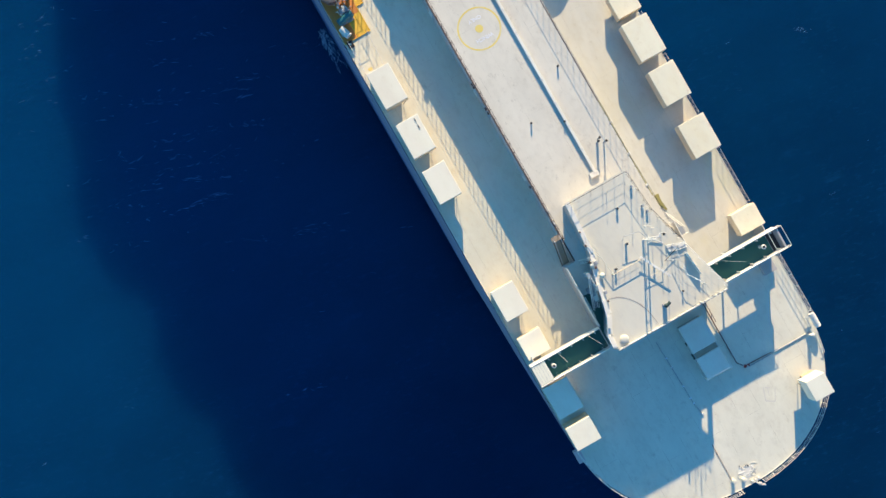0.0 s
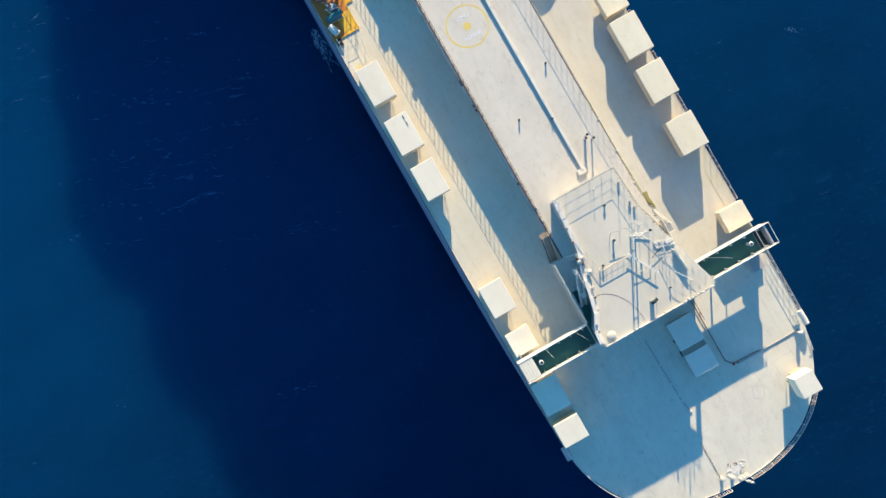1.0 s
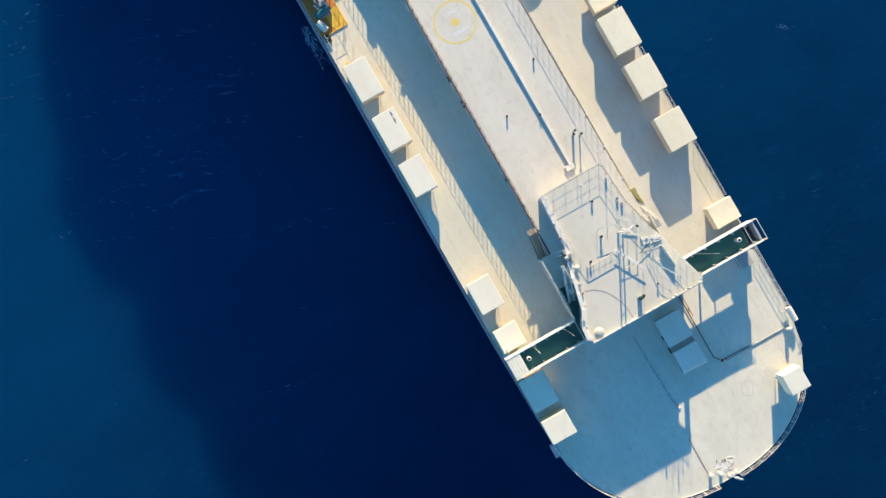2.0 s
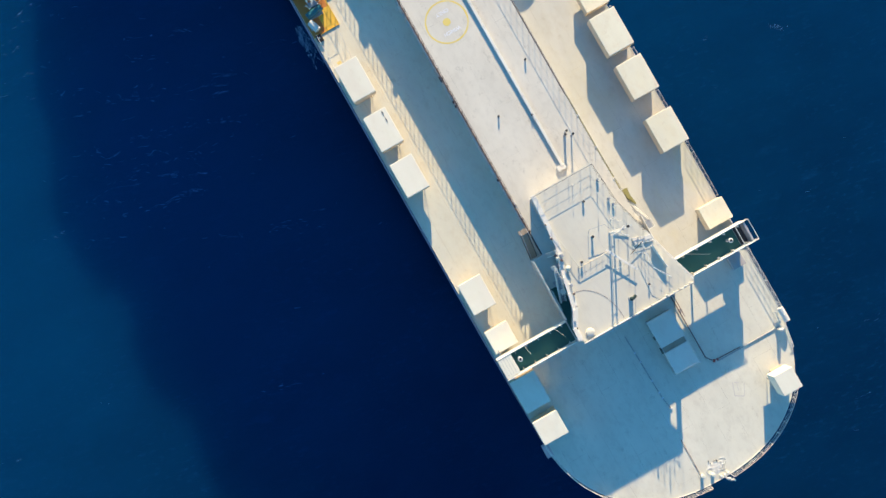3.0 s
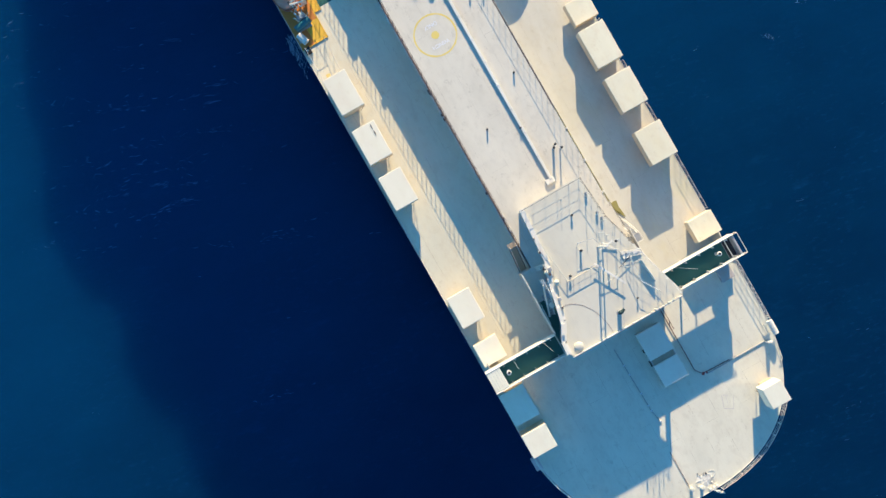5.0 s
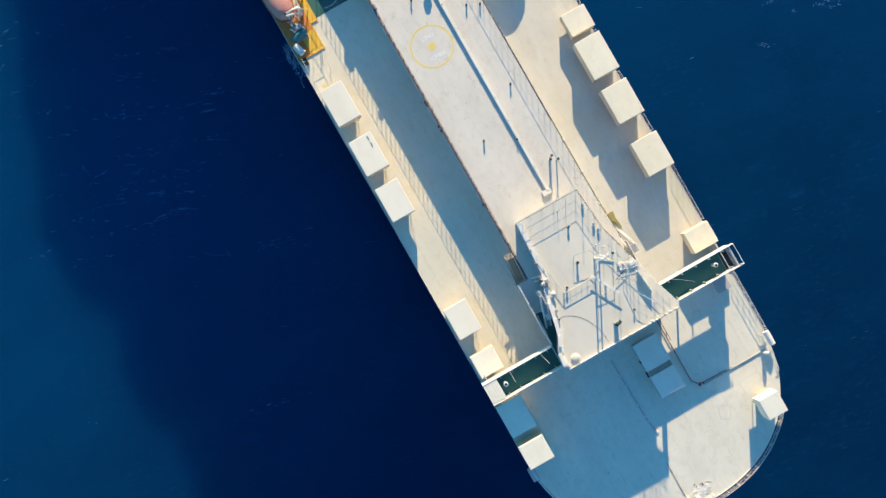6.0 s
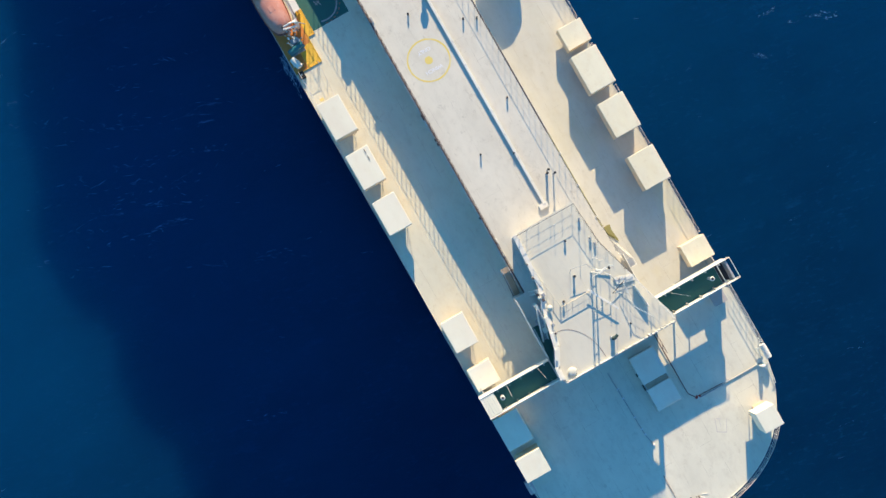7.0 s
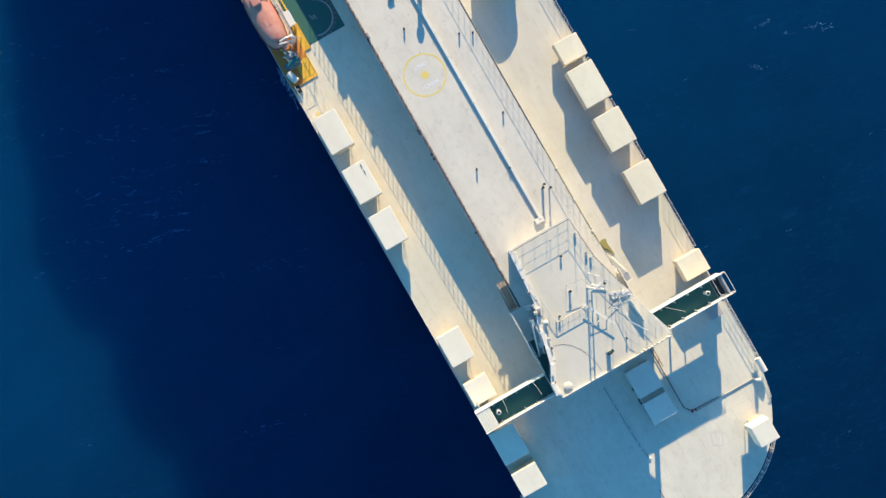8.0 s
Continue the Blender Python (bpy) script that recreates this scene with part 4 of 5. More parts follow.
for k in range(64):
    a = 2 * math.pi * k / 64
    inn.append(bm.verts.new((2.42 * math.cos(a), 2.42 * math.sin(a), 0.002)))
    out.append(bm.verts.new((2.62 * math.cos(a), 2.62 * math.sin(a), 0.002)))
for k in range(64):
    j = (k + 1) % 64
    bm.faces.new((inn[k], out[k], out[j], inn[j]))
part("ring", bm, M_MARK, ob)
part("dot", lathe(B(), [(0.48, 0.0), (0.48, 0.004)], 32), M_MARK, ob)


def word(text, x, y, size, parent, material, turn):
    cu = bpy.data.curves.new("word", "FONT")
    cu.body, cu.size, cu.align_x, cu.align_y, cu.extrude, cu.offset = text, size, "CENTER", "CENTER", 0.002, 0.02
    cu.materials.append(material)
    o = new("word", cu)
    o.parent = parent
    o.location, o.rotation_euler = (x, y, 0.003), (0, 0, radians(turn))
    return o


word("WINCH", 0.05, -1.25, 0.62, ob, M_LETTER, 180)
word("ONLY", 0.05, 1.25, 0.62, ob, M_LETTER, 180)

# ---- stair from the house top to the starboard deck ----
ob = thing("walkway_bulwark", "white plate bulwark along the starboard walkway", "bulwark", (-7.58, 1.4, HOUSE))
part("plate", box(B(), -0.05, 0.05, 0, 7.8, 0, 1.1, 0.02), M_WHITE, ob)
part("cap_rail", tube(B(), [(0, 0, 1.12), (0, 7.8, 1.12)], 0.07, 8), M_WHITE, ob)
ob = thing("stair", "rust-brown steel stair down the deckhouse side", "stair", (-6.85, 9.1, DECK))
for x in (-0.42, 0.42):
    part("stringer", tube(B(), [(x, 0.2, 0.0), (x, 3.4, 3.75)], 0.07, 6), M_BROWN, ob)
    part("hand_rail", tube(B(), [(x, 0.1, 0.95), (x, 3.4, 4.7), (x, 3.9, 4.7)], 0.03, 6), M_RAIL, ob)
tread = meshed("tread", box(B(), -0.4, 0.4, -0.12, 0.12, -0.02, 0.02), M_BODY)
for k in range(15):
    part("tread", tread, M_BODY, ob, at=(0, 0.3 + 3.1 * k / 15, 0.25 + 3.5 * k / 15))
part("landing", box(B(), -0.5, 0.6, 3.35, 4.0, 3.62, 3.7, 0.01), M_JOINT, ob, "rust-stained landing plate")
# port side steps by the bridge
plain_tread = meshed("tread", box(B(), -0.38, 0.38, -0.05, 0.05, -0.015, 0.015), M_GREY)
ob = thing("stair", "white steel stair down to the port deck", "stair", (6.4, 6.7, DECK))
for x in (-0.4, 0.4):
    part("stringer", tube(B(), [(x, 2.1, 0.0), (x, 0.1, 3.75)], 0.035, 6), M_WHITE, ob)
    part("hand_rail", tube(B(), [(x, 2.1, 0.95), (x, 0.1, 4.7), (x, -0.5, 4.7)], 0.03, 6), M_WHITE, ob)
for k in range(15):
    part("tread", plain_tread, M_GREY, ob, at=(0, 1.98 - 1.9 * k / 15, 0.25 + 3.45 * k / 15))
part("landing", box(B(), -0.5, 0.5, -0.9, 0.1, 3.6, 3.66, 0.01), M_GREY, ob)
for x, y in ((-0.45, -0.85), (0.45, -0.85), (0.45, 0.05)):
    part("landing_post", tube(B(), [(x, y, 3.66), (x, y, 4.7)], 0.025, 6), M_WHITE, ob)
part("landing_rail", tube(B(), [(-0.45, -0.85, 4.7), (0.45, -0.85, 4.7), (0.45, 0.05, 4.7)], 0.03, 6), M_WHITE, ob)
# flat olive shape added in place of the stair's shadow on the deck
ob = thing("tarpaulin", "olive sheet standing in for a shaded deck patch by the port stair", "tarpaulin", (6.9, 10.2, DECK))
part("shade_patch", prism(B(), [(-0.45, 0.9), (-0.5, 0.1), (-0.15, -0.5), (0.38, -1.35), (0.45, -1.2), (0.3, 0.2), (0.42, 0.95), (0.0, 1.02)], 0, 0.1), M_OLIVE, ob)
part("upper_patch", prism(B(), [(-0.35, 0.8), (-0.38, 0.15), (0.2, -0.7), (0.2, 0.75)], 0.1, 0.16), M_OLIVE, ob)
ob = thing("pipe_run", "yellow-brown pipe along the deckhouse's port foot", "pipe", (6.15, 12, DECK))
part("pipe", tube(B(), [(0, 0, 0.25), (0, 40, 0.25)], 0.13, 8), M_BOX, ob)
foot = meshed("saddle", box(B(), -0.18, 0.18, -0.08, 0.08, 0, 0.3), M_BOX)
for k in range(14):
    part("saddle", foot, M_BOX, ob, at=(0, 0.5 + 3 * k, 0))
# ---- foredeck ----
ob = thing("hatch_house", "low pale hatch house with two flat lids on the foredeck", "hatch", (2.65, -7.9, DECK))
# coaming darker than the lids, painting in the shade under their rims
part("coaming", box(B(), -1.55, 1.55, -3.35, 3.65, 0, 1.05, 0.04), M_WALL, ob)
part("lid", box(B(), -1.65, 1.65, 0.15, 3.75, 1.05, 1.35, 0.04), M_LID, ob, "pale grey lid")
part("lid", box(B(), -1.6, 1.6, -3.5, -0.6, 1.05, 1.25, 0.04), M_LID, ob, "pale grey lid")
part("joint_tray", box(B(), -1.45, 1.45, -0.55, 0.1, 1.052, 1.12, 0.02), M_JOINT, ob, "brown weathered joint")
part("corner_rail", tube(B(), [(1.8, -2.2, 0.9), (1.8, -3.75, 0.9), (0.4, -3.75, 0.9)], 0.05, 6), M_WHITE, ob)
part("corner_rail", tube(B(), [(-1.85, -2.7, 0.6), (-1.85, -3.7, 0.6), (-1.3, -3.7, 0.6)], 0.05, 6), M_WHITE, ob)
for x, y in ((1.8, -3.75), (1.8, -2.2), (0.4, -3.75)):
    part("corner_post", tube(B(), [(x, y, 0), (x, y, 0.9)], 0.045, 6), M_WHITE, ob)
hinge = meshed("hinge", box(B(), -0.1, 0.1, -0.22, 0.22, 0.95, 1.12, 0.03), M_TEALD)
for y in (1.55, 0.0, -0.35):
    part("hinge", hinge, M_TEALD, ob, at=(-1.72, y, 0))
dog = meshed("dog", box(B(), -0.06, 0.06, -0.1, 0.1, 0.7, 1.0, 0.02), M_GREY)
for k in range(4):
    part("dog", dog, M_GREY, ob, at=(-1.6, -2.6 + 1.7 * k, 0))
ob = thing("hydrant", "red fire hydrant with two valves on the foredeck", "hydrant", (6.15, -12.4, DECK))
part("stem", tube(B(), [(0, 0, 0), (0, 0, 0.7)], 0.1, 10), M_RED, ob)
for dx in (-0.22, 0.22):
    part("valve", lathe(B(), [(0.14, 0.5), (0.16, 0.6), (0.14, 0.72)], 10, (dx, 0, 0)), M_RED, ob)
part("cross_pipe", tube(B(), [(-0.3, 0, 0.6), (0.3, 0, 0.6)], 0.07, 8), M_RED, ob)
part("nozzle", tube(B(), [(0.05, 0, 0.72), (0.05, 0, 0.8)], 0.09, 8), M_WHITE, ob)


def deck_pipe(label, pts, r, material, h):
    ob = thing("deck_pipe", label, "pipe", (pts[0][0], pts[0][1], DECK), "deck pipes")
    loc = [(x - pts[0][0], y - pts[0][1], h) for x, y in pts]
    part("pipe", tube(B(), loc, r, 8), material, ob)
    saddle = meshed("saddle", box(B(), -0.05, 0.05, -0.05, 0.05, 0, h), material)
    for a, b in zip(loc, loc[1:]):
        d = (Vector(b) - Vector(a))
        for k in range(max(2, int(d.length / 2.5))):
            p = Vector(a) + d * (k + 0.5) / max(2, int(d.length / 2.5))
            part("saddle", saddle, material, ob, at=(p.x, p.y, 0))
    return ob


deck_pipe("brown fire main along the foredeck", [(5.35, -2.0), (5.35, -11.6), (5.9, -12.3)], 0.055, M_PIPE, 0.2)
deck_pipe("thin brown pipe beside the fire main", [(5.65, -2.0), (5.65, -6.0)], 0.04, M_PIPE, 0.2)
deck_pipe("brown fire main across the foredeck", [(6.4, -12.45), (9.7, -12.55)], 0.05, M_PIPE, 0.2)
ob = thing("breakwater", "low grey breakwater plate across the foredeck", "breakwater", (6.5, -12.75, DECK))
part("plate", box(B(), 0, 8.6, -0.025, 0.025, 0, 0.17), M_GREY, ob)
knee = meshed("knee", box(B(), -0.03, 0.03, -0.16, -0.03, 0, 0.13), M_GREY)
for k in range(7):
    part("knee", knee, M_GREY, ob, at=(0.6 + 1.25 * k, 0, 0))
deck_pipe("thin grey pipe along the foredeck's middle", [(-1.95, -4.6), (-1.68, -13.3), (-1.36, -15.0)], 0.045, M_GREY, 0.1)
for x, y in ((-1.86, -6.9), (-1.82, -8.2), (-1.74, -10.9), (-1.69, -12.6), (-1.66, -13.35), (-1.36, -15.0)):
    ob = thing("pipe_clamp", "small white clamp on the foredeck's thin pipe", "clamp", (x + 0.02, y, DECK), "pipe clamps")
    part("block", box(B(), -0.13, 0.13, -0.09, 0.09, 0.0, 0.17, 0.03), M_LETTER, ob)
    part("bolt", tube(B(), [(0.09, 0, 0.17), (0.09, 0, 0.21)], 0.025, 6), M_DARK, ob)
deck_pipe("thin brown line running to the bow", [(-2.2, -18.9), (-2.25, -23.8)], 0.03, M_PIPE, 0.08)
# liferaft canister on its cradle outside the port rail
ob = thing("liferaft_canister", "white liferaft canister on a cradle at the port rail", "liferaft", (16.1, -11.5, DECK))
bm = tube(B(), [(-0.1, 0.9, 0.95), (-0.1, 0.82, 0.95), (-0.1, -0.82, 0.95), (-0.1, -0.9, 0.95)], 0.37, 16)
part("canister", bm, M_WHITE, ob, round_=False)
band = meshed("band", tube(B(), [(-0.1, -0.05, 0.95), (-0.1, 0.05, 0.95)], 0.39, 16), M_WHITE)
for y in (-0.45, 0.0, 0.45):
    part("band", band, M_WHITE, ob, at=(0, y, 0))
for y in (-0.55, 0.55):
    part("cradle", tube(B(), [(-0.75, y, 0.0), (-0.75, y, 0.5), (0.2, y, 0.56)], 0.05, 6), M_WHITE, ob)
part("cradle_beam", tube(B(), [(-0.75, -0.7, 0.5), (-0.75, 0.7, 0.5)], 0.05, 6), M_WHITE, ob)
ob = thing("locker_post", "narrow white gear locker standing beside the liferaft", "locker", (14.85, -12.95, DECK))
part("body", box(B(), -0.24, 0.24, -0.1, 0.1, 0.05, 1.25, 0.03), M_WHITE, ob)
part("lid", box(B(), -0.14, 0.14, -0.12, 0.12, 1.25, 1.42, 0.03), M_WHITE, ob)
part("base", box(B(), -0.3, 0.3, -0.16, 0.16, 0, 0.05, 0.01), M_WHITE, ob)
part("tie_rod", tube(B(), [(-0.45, 0.3, 0), (-0.45, 0.3, 1.3)], 0.02, 6), M_WHITE, ob)
ob = thing("edge_hook", "small white hooked bar on the port deck edge", "hook", (15.35, -14.0, DECK))
part("bar", tube(B(), [(0.45, 1.0, 0.3), (0.1, -1.2, 0.3), (0.0, -1.75, 0.3), (-0.35, -1.6, 0.3)], 0.045, 6), M_WHITE, ob)
for x, y in ((0.4, 0.8), (0.08, -1.2)):
    part("post", tube(B(), [(x, y, 0), (x, y, 0.3)], 0.035, 6), M_WHITE, ob)
# mooring gear at the stem
ob = thing("rope_pile", "pale heaped mooring ropes lying at the stem", "rope", (-0.15, -23.75, DECK))
random.seed(4)
bm = B()
rim_, mid_ = [], []
for k in range(40):
    a = 2 * math.pi * k / 40
    w = 1 + 0.16 * math.sin(3 * a + 0.7) + 0.12 * math.sin(7 * a) + random.uniform(-0.07, 0.07)
    rim_.append(bm.verts.new((0.95 * w * math.cos(a), -0.1 + 0.75 * w * math.sin(a), 0.002)))
    mid_.append(bm.verts.new((0.62 * w * math.cos(a), -0.1 + 0.5 * w * math.sin(a), 0.05 + random.uniform(-0.012, 0.012))))
top_ = bm.verts.new((0, -0.1, 0.075))
for k in range(40):
    j = (k + 1) % 40
    bm.faces.new((rim_[k], rim_[j], mid_[j], mid_[k]))
    bm.faces.new((mid_[k], mid_[j], top_))
part("matted_heap", bm, M_ROPE, ob, "flat matted rope heap")
for k in range(14):
    cx, cy = random.gauss(0, 0.5), random.gauss(-0.1, 0.4)
    ra, rb, ph = random.uniform(0.25, 0.6), random.uniform(0.18, 0.4), random.uniform(0, 6.28)
    zz = 0.035 + 0.008 * (k % 4)
    loop = []
    for j in range(18):
        a = 2 * math.pi * j / 18
        wob = 1 + 0.12 * math.sin(3 * a + ph)
        u, v = ra * wob * math.cos(a), rb * wob * math.sin(a)
        loop.append((cx + u * math.cos(ph) - v * math.sin(ph), cy + u * math.sin(ph) + v * math.cos(ph), zz + 0.008 * math.sin(2 * a + ph)))
    part("rope_coil", tube(B(), loop, 0.022, 6, True), M_ROPE, ob)
for k in range(5):
    x, y = random.uniform(-0.9, 0.8), random.uniform(-0.2, 1.0)
    part("deck_ring", lathe(B(), [(0.07, 0.0), (0.08, 0.05), (0.05, 0.14)], 8, (x, y, 0)), M_RAILG, ob)
for x, y in ((-2.15, -23.95), (-0.95, -24.45)):
    ob = thing("bollard", "white double-lipped mooring bollard at the stem", "bollard", (x, y, DECK), "bow bollards")
    part("post", lathe(B(), [(0.24, 0.0), (0.2, 0.06), (0.19, 0.5)], 14), M_FORE, ob)
    part("head", lathe(B(), [(0.19, 0.5), (0.27, 0.55), (0.27, 0.64), (0.15, 0.68)], 14), M_FORE, ob)
    part("base", box(B(), -0.4, 0.4, -0.32, 0.32, 0.0, 0.03, 0.01), M_FORE, ob)
ob = thing("bow_fairlead", "white roller fairlead on the stem", "fairlead", (0.35, -25.2, DECK))
part("base", box(B(), -0.7, 0.7, -0.3, 0.3, 0, 0.06, 0.02), M_FORE, ob)
for x in (-0.45, 0.0, 0.45):
    part("roller", lathe(B(), [(0.13, 0.06), (0.1, 0.16), (0.1, 0.3), (0.14, 0.36)], 12, (x, 0, 0)), M_WHITE, ob)
ob = thing("hanging_rope", "white frayed rope hanging over the stem", "rope", (0.3, -25.05, DECK))
pts = []
for k in range(25):
    u = k / 24
    pts.append((-0.5 + 2.1 * u - 0.5 * u ** 3, -0.05 - 0.75 * math.sin(2.2 * u) - 1.5 * u * u, 0.08 + 0.25 * math.sin(3 * u) - 2.4 * max(u - 0.25, 0.0) ** 1.3))
part("rope", tube(B(), pts, 0.06, 6), M_ROPE, ob)
tuft = meshed("fray", lathe(B(), [(0.04, -0.1), (0.12, -0.02), (0.09, 0.06), (0.02, 0.1)], 7), M_ROPE)
for k in range(14):
    p = pts[4 + k]
    part("fray", tuft, M_ROPE, ob, at=(p[0] + random.uniform(-0.1, 0.1), p[1] + random.uniform(-0.1, 0.1), p[2] + 0.03))

# ---- lifeboat station, starboard side aft ----
ob = thing("boat_platform", "yellow painted boarding platform by the lifeboat", "platform", (-15.2, 49.0, DECK))
for x0, x1, y0, y1 in ((-1.85, -0.1, -2.9, -0.2), (-0.09, 1.7, -2.9, -0.2), (-1.85, -0.1, -0.19, 3.2), (-0.09, 1.7, -0.19, 3.2), (1.71, 2.6, 0.5, 4.0)):
    # left plates get the shaded yellow, where boat and machinery block the sun
    part("deck_plate", box(B(), x0, x1, y0, y1, 0.0, 0.06, 0.012), M_YELLOW_SHADE if x0 < -1 or x0 < 0 < y1 - 1 else M_YELLOW, ob)
kerb = ((-1.85, -2.9), (1.7, -2.9), (1.7, 0.5), (2.6, 0.5), (2.6, 4.0))
for (x0, y0), (x1, y1) in zip(kerb, kerb[1:]):
    part("kerb", box(B(), min(x0, x1) - 0.04, max(x0, x1) + 0.04, min(y0, y1) - 0.04, max(y0, y1) + 0.04, 0.06, 0.12, 0.01), M_YELLOW, ob)
ob = thing("lifeboat", "weathered orange enclosed lifeboat hanging in davits", "lifeboat", (-15.6, 55.0, DECK))
prof = [(-4.3, 0.3), (-4.1, 0.85), (-3.3, 1.3), (-2.0, 1.52), (0, 1.6), (2.0, 1.52), (3.3, 1.25), (4.1, 0.7), (4.3, 0.25)]


def boat(scale_z, z0, up, squash=1.0):
    b = B()
    rings_ = []
    for y, w in prof:
        row = []
        for k in range(13):
            a = math.pi * k / 12
            row.append(b.verts.new((w * squash * math.cos(a), y * squash, z0 + up * scale_z * min(w / 1.0, 1.15) * max(math.sin(a), 0.0) ** 0.8)))
        rings_.append(row)
    for u, w_ in zip(rings_, rings_[1:]):
        for k in range(12):
            b.faces.new((u[k], u[k + 1], w_[k + 1], w_[k]))
    b.faces.new(rings_[0])
    b.faces.new(rings_[-1])
    return b


part("hull", boat(1.1, 1.5, -1), M_SALVED, ob, "dull red-orange lower hull", round_=True)
part("canopy", boat(0.95, 1.5, 1, 0.97), M_SALVE, ob, "faded orange canopy", round_=True)
part("fender", tube(B(), [(s * w, y, 1.5) for s, seq in ((1, prof), (-1, prof[::-1])) for y, w in seq], 0.08, 6, True), M_SALVED, ob)
part("hatch", box(B(), -0.4, 0.4, -1.6, -0.8, 2.4, 2.6, 0.06), M_SALVE, ob)
part("conning_dome", box(B(), -0.55, 0.55, 1.2, 2.4, 2.35, 2.9, 0.12), M_SALVE, ob)
part("hook", box(B(), -0.12, 0.12, -3.95, -3.6, 2.0, 2.5, 0.04), M_DARK, ob, "dark lifting hook")
part("grab_line", tube(B(), [(-0.75, -3.4, 2.0), (-1.25, -2.0, 2.05), (-1.35, 0, 2.1), (-1.25, 2.0, 2.05)], 0.025, 6), M_ROPE, ob)
for y in (-3.9, 2.6):
    d = thing("davit", "white lifeboat davit arm with cables", "davit", (-13.9, 55.0 + y, DECK), "lifeboat davits")
    part("upright", box(B(), -0.18, 0.18, -0.2, 0.2, 0, 2.7, 0.04), M_WHITE, d)
    part("arm", tube(B(), [(0, 0, 2.6), (-0.7, 0, 2.9), (-1.5, 0, 2.75)], 0.11, 8), M_WHITE, d)
    part("fall", tube(B(), [(-1.45, 0, 2.75), (-1.45, 0, 1.7)], 0.03, 6), M_DARK, d)
    part("brace", tube(B(), [(0.9, 0, 0), (0.0, 0, 2.4)], 0.06, 8), M_RAIL, d)
ob = thing("boat_stand", "beige steel stand with yellow guard bar beside the lifeboat", "stand", (-13.4, 53.5, DECK))
part("beam", box(B(), -0.42, -0.22, -2.7, 3.2, 1.5, 1.75, 0.03), M_WALL, ob)
part("beam", box(B(), -0.10, 0.02, -1.2, 3.2, 1.5, 1.7, 0.03), M_RAIL, ob)
part("top_plate", box(B(), 0.03, 0.75, -1.05, 0.9, 1.45, 1.53, 0.02), M_WHITE, ob)
part("edge_strip", tube(B(), [(0.35, -1.1, 0.5), (0.55, 0.6, 0.5), (0.5, 2.6, 0.5), (0.35, 3.2, 0.5)], 0.12, 8), M_YELLOW, ob, "yellow curved guard bar")
leg_ = meshed("leg", box(B(), -0.08, 0.08, -0.08, 0.08, 0, 1.5, 0.02), M_WALL)
for x, y in ((-0.32, -2.4), (-0.32, 2.9), (0.4, -0.8), (0.4, 0.7), (-0.04, 2.8)):
    part("leg", leg_, M_WALL, ob, at=(x, y, 0))
for y in (-1.0, 2.5):
    part("guard_leg", tube(B(), [(0.42, y, 0), (0.42, y, 0.5)], 0.06, 8), M_YELLOW, ob)
part("cross_bar", box(B(), -0.42, 0.02, 1.6, 1.72, 1.5, 1.66, 0.02), M_RAIL, ob)
ob = thing("davit_winch", "teal winch drum and motor beside the lifeboat", "winch", (-15.4, 48.7, DECK + 0.06))
part("drum", tube(B(), [(-1.1, -0.15, 0.65), (1.0, 0.2, 0.65)], 0.42, 14), M_TEAL, ob)
part("bed", box(B(), -0.9, 0.9, -0.5, 0.5, 0, 0.3, 0.03), M_GREY, ob)
part("motor", box(B(), -0.3, 0.8, 0.6, 1.3, 0, 0.8, 0.08), M_GREY, ob)
random.seed(8)
rod_kinds = (M_RAIL, M_BOX, M_ROPE, M_BODY)
for k in range(16):
    x, y = random.uniform(-0.5, 1.1), random.uniform(0.5, 2.2)
    part("linkage", tube(B(), [(x, y, random.uniform(0.1, 0.6)), (x + random.uniform(-0.5, 0.5), y + random.uniform(-0.5, 0.5), random.uniform(0.7, 1.9))], random.uniform(0.03, 0.07), 6), rod_kinds[k % 4], ob)
for k in range(6):
    x, y = random.uniform(-0.4, 1.0), random.uniform(0.7, 2.0)
    part("block", lathe(B(), [(0.08, 0), (0.14, 0.08), (0.1, 0.22)], 8, (x, y, random.uniform(0.9, 1.6))), rod_kinds[k % 3], ob)
ob = thing("tackle_beam", "white steel spreader beam above the winch with hanging blocks", "beam", (-14.8, 50.75, DECK))
part("beam", box(B(), -0.85, 0.85, -0.1, 0.1, 2.35, 2.55, 0.03), M_WHITE, ob).rotation_euler = (0, 0, radians(-14))
for x in (-0.6, 0.65):
    part("leg", tube(B(), [(x, 0, 0.0), (x, 0, 2.36)], 0.06, 8), M_RAIL, ob)
for x in (-0.3, 0.1, 0.45):
    part("hanger", tube(B(), [(x, 0, 2.36), (x + 0.05, -0.15, 1.5)], 0.03, 6), M_ROPE, ob)
    part("block", lathe(B(), [(0.06, 1.3), (0.13, 1.4), (0.06, 1.52)], 8, (x + 0.05, -0.15, 0)), M_GREY, ob)
ob = thing("rescue_drum", "white rounded stowage drum at the deck edge", "drum", (-16.35, 47.3, DECK + 0.06))
part("body", tube(B(), [(0.25, -0.7, 0.5), (-0.15, 0.6, 0.5)], 0.42, 14), M_WHITE, ob)
part("cradle", box(B(), -0.5, 0.5, -0.3, 0.3, 0, 0.2, 0.02), M_GREY, ob)
ob = thing("fairlead_box", "black square box with a pale lid on the deck edge", "box", (-16.45, 45.7, DECK))
part("body", box(B(), -0.36, 0.36, -0.42, 0.42, 0, 0.45, 0.04), M_BLACK, ob)
part("lid", box(B(), -0.09, 0.09, -0.1, 0.1, 0.45, 0.48, 0.01), M_BOX, ob)
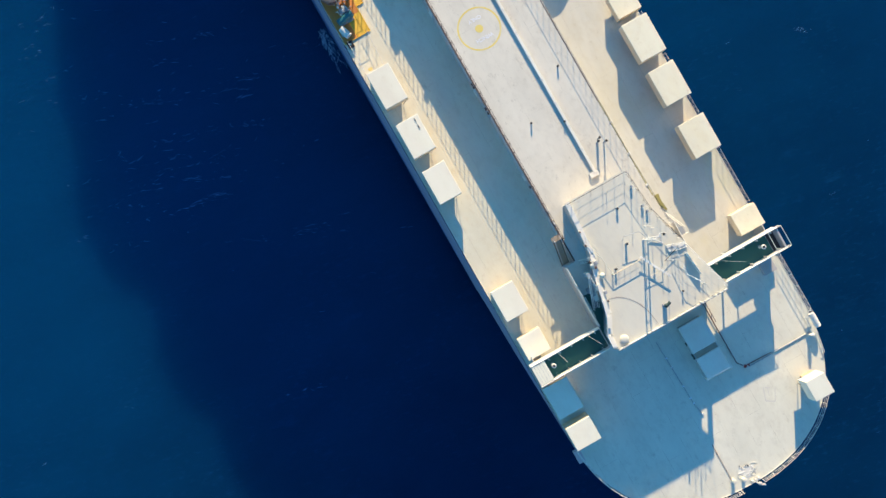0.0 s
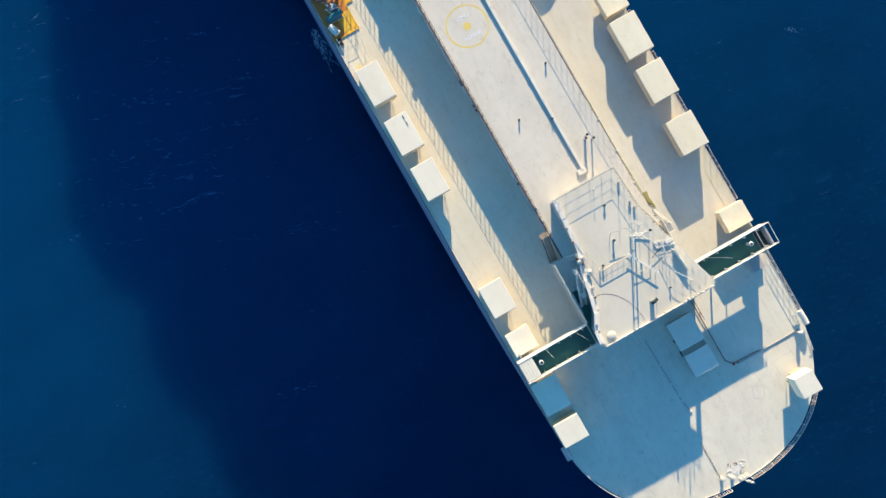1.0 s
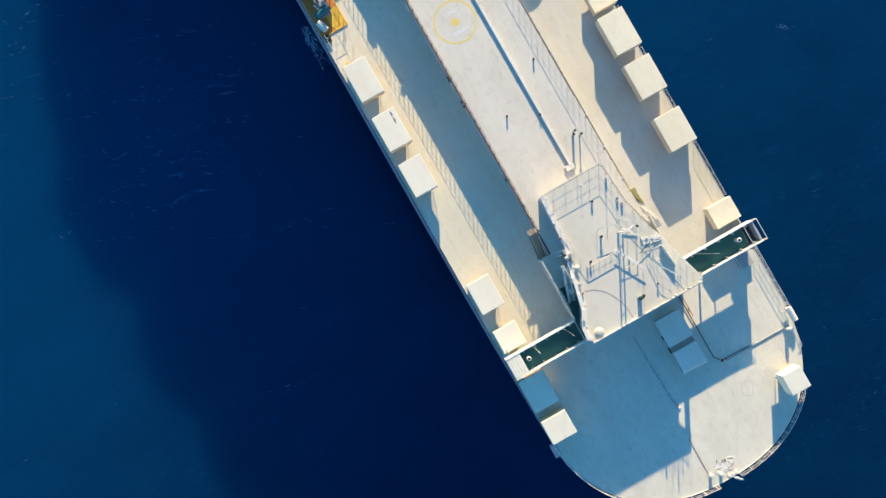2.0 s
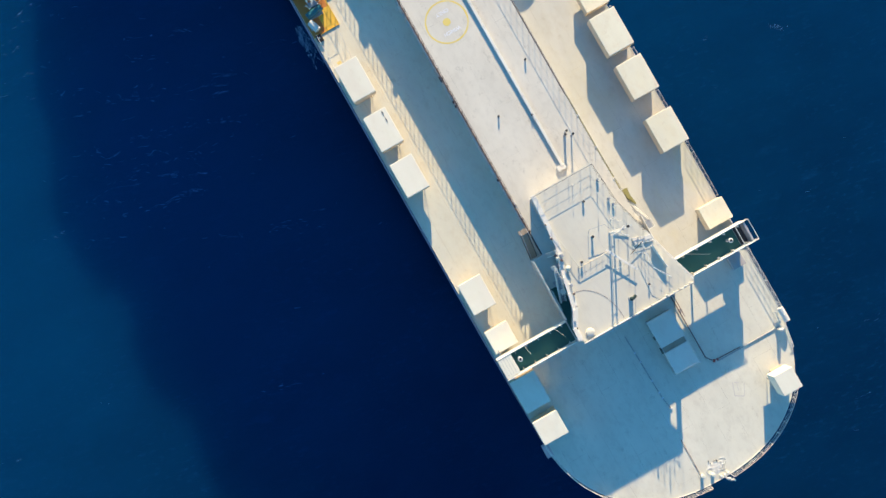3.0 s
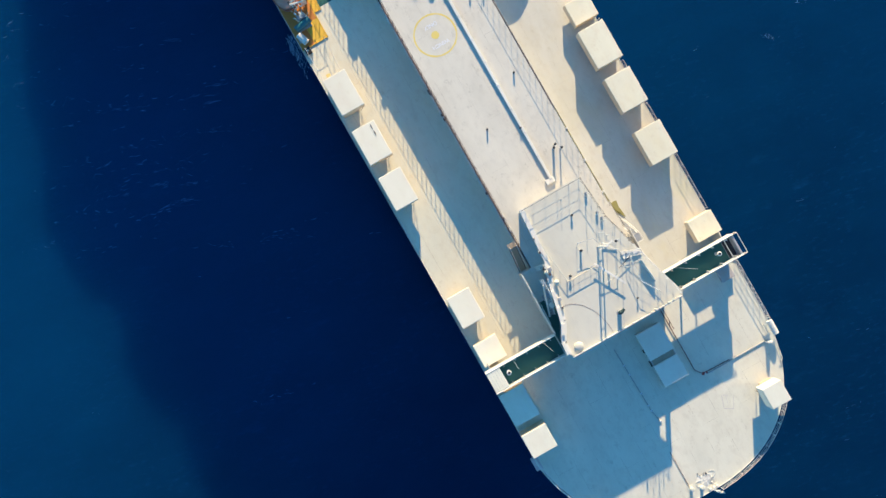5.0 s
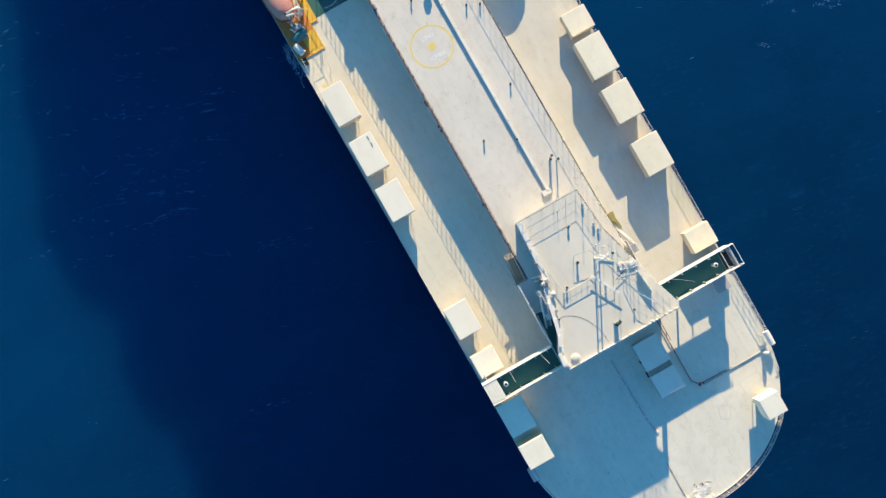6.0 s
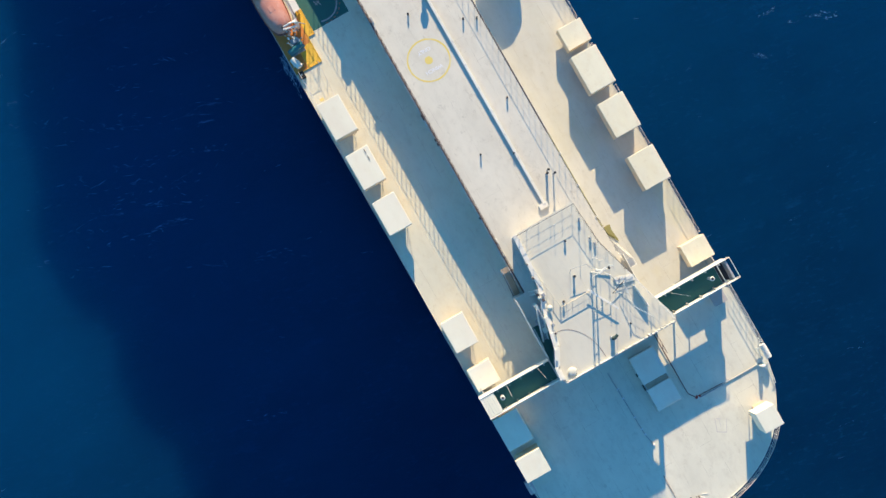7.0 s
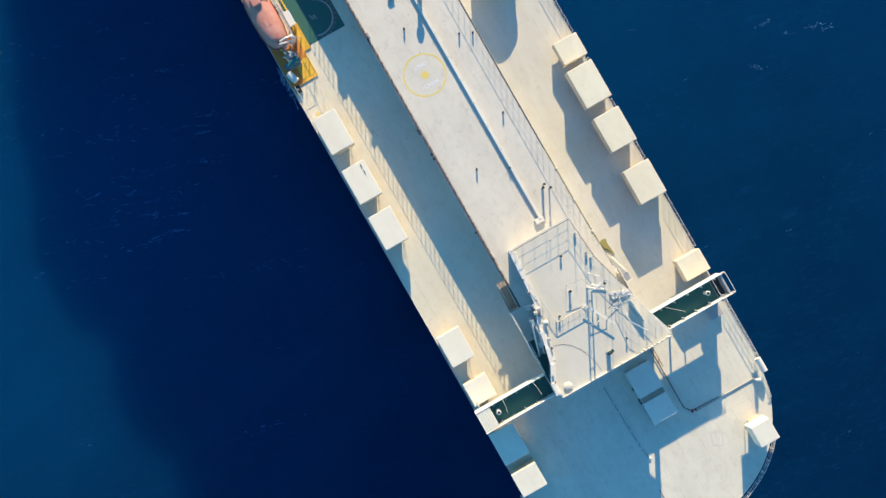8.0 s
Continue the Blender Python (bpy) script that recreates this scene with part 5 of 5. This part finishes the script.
railing("white steel railing beside the starboard vents", [(-13.9, 46.0), (-14.2, 41.4)], DECK, 1.0, 2.3, 2, 0.03, M_RAIL, "deck railings")
railing("yellow railing round the boarding platform", [(-12.7, 52.9), (-12.7, 49.6), (-13.6, 49.6), (-13.6, 46.2), (-15.1, 46.2)], DECK + 0.06, 1.15, 1.15, 2, 0.026, M_YELLOW, "platform railings", 0.008)
# green mustering square with a red ring
ob = thing("muster_square", "green painted deck square with a broken faded ring", "deck marking", (-10.4, 53.9, DECK + 0.004))
part("square", box(B(), -2.85, 2.85, -4.1, 8.0, 0, 0.006), M_GREEN, ob)
bm = B()
for k in range(30):
    a0, a1 = radians(-110 + 6 * k), radians(-110 + 6 * (k + 1))
    bm.faces.new([bm.verts.new((r * math.cos(a) + 0.05, r * math.sin(a) - 1.4, 0.009)) for r, a in ((2.16, a0), (2.34, a0), (2.34, a1), (2.16, a1))])
part("ring", bm, M_RING, ob, "faded pinkish ring")
dash = meshed("dash", box(B(), -0.07, 0.07, -0.16, 0.16, 0.0065, 0.0095), M_SALVED)
for k in range(11):
    a0 = radians(-95 + 13 * k)
    part("dash", dash, M_SALVED, ob, at=(2.62 * math.cos(a0) + 0.05, 2.62 * math.sin(a0) - 1.4, 0)).rotation_euler = (0, 0, a0)
mark = meshed("letter_stroke", box(B(), -0.06, 0.06, -0.35, 0.35, 0.0065, 0.0095), M_RING)
for x, y, turn in ((-0.25, -1.2, 20), (0.15, -1.35, 20), (-0.05, -1.28, 110)):
    part("letter_stroke", mark, M_RING, ob, at=(x, y, 0)).rotation_euler = (0, 0, radians(turn))
# foam where water runs down the starboard side: wavering strands of froth along the plating
random.seed(11)
bm = B()


def fleck(b, x, y, s, long):
    n = random.choice((5, 6, 7))
    a0 = random.random() * 6.28
    b.faces.new([b.verts.new((x + s * random.uniform(0.6, 1.3) * math.cos(a0 + 6.283 * j / n), y + long * s * random.uniform(0.6, 1.3) * math.sin(a0 + 6.283 * j / n), 0.03 + 0.02 * random.random())) for j in range(n)])


for strand in range(26):
    x, y = random.uniform(-19.4, -17.9), random.uniform(54.0, 58.8)
    drift_x = random.uniform(-0.10, 0.02)
    for k in range(random.randint(14, 40)):
        x, y = min(x + drift_x + random.gauss(0, 0.07), -17.25), y - random.uniform(0.05, 0.16)
        if y < 50.6 or x < -19.6:
            break
        fleck(bm, x, y, random.uniform(0.02, 0.075), 1.5)
for k in range(160):
    u = random.random()
    fleck(bm, -17.3 - abs(random.gauss(0, 0.6)) * (1.4 - abs(u - 0.6)), 51.0 + 7.4 * u, random.uniform(0.012, 0.05), 1.4)
solid("foam", bm, M_FOAM, "white foam streaks beside the starboard hull", "foam", "stuff")
# drifts of flecks on open water: breaking crests, and sky glints drawn pale
random.seed(29)
bm = B()
for drift in range(190):
    if drift < 85:
        # drifts inside the ship's shadow stand for sky glints on ripples
        cx, cy = random.gauss(-46, 11), random.gauss(54, 15)
    else:
        cx, cy = random.uniform(-125, 95), random.uniform(-95, 125)
    turn = radians(random.gauss(-18, 8))
    ux, uy = math.cos(turn), math.sin(turn)
    spread = random.uniform(0.6, 3.5)
    for k in range(random.choice((2, 4, 6, 9, 14) if drift < 85 else (1, 1, 1, 2, 3))):
        s, o = random.gauss(0, spread), random.gauss(0, spread * 0.12)
        x, y = cx + ux * s - uy * o, cy + uy * s + ux * o
        if abs(x - MID) < HALF + 1.0 and -28 < y < 160:
            continue
        ln, w = random.uniform(0.10, 0.55), random.uniform(0.004, 0.018)
        bend = random.uniform(-0.35, 0.35)
        a = turn + random.gauss(0, 0.25)
        ax, ay = math.cos(a), math.sin(a)
        top, low = [], []
        for j in range(6):
            u = j / 5 * 2 - 1
            off = bend * ln * u * u
            half = w * (1 - u * u) * random.uniform(0.5, 1.3) + 0.006
            px_, py_ = x + ax * u * ln - ay * off, y + ay * u * ln + ax * off
            top.append(bm.verts.new((px_ - ay * half, py_ + ax * half, 0.03)))
            low.append(bm.verts.new((px_ + ay * half, py_ - ax * half, 0.03)))
        for j in range(5):
            bm.faces.new((low[j], low[j + 1], top[j + 1], top[j]))
for k in range(7):
    cx, cy = random.uniform(46, 62), random.uniform(14, 30)
    a = radians(random.gauss(-25, 15))
    for j in range(random.randint(12, 30)):
        u, v = random.gauss(0, 0.7), random.gauss(0, 0.16)
        x, y, sz = cx + u * math.cos(a) - v * math.sin(a), cy + u * math.sin(a) + v * math.cos(a), random.uniform(0.02, 0.07)
        n = random.choice((5, 6, 7))
        bm.faces.new([bm.verts.new((x + sz * 1.6 * random.uniform(0.6, 1.3) * math.cos(6.283 * i / n), y + sz * random.uniform(0.6, 1.3) * math.sin(6.283 * i / n), 0.03)) for i in range(n)])
solid("crest_and_glint_flecks", bm, M_CREST, "thin pale flecks of breaking crests and painted sky glints", "foam", "stuff")
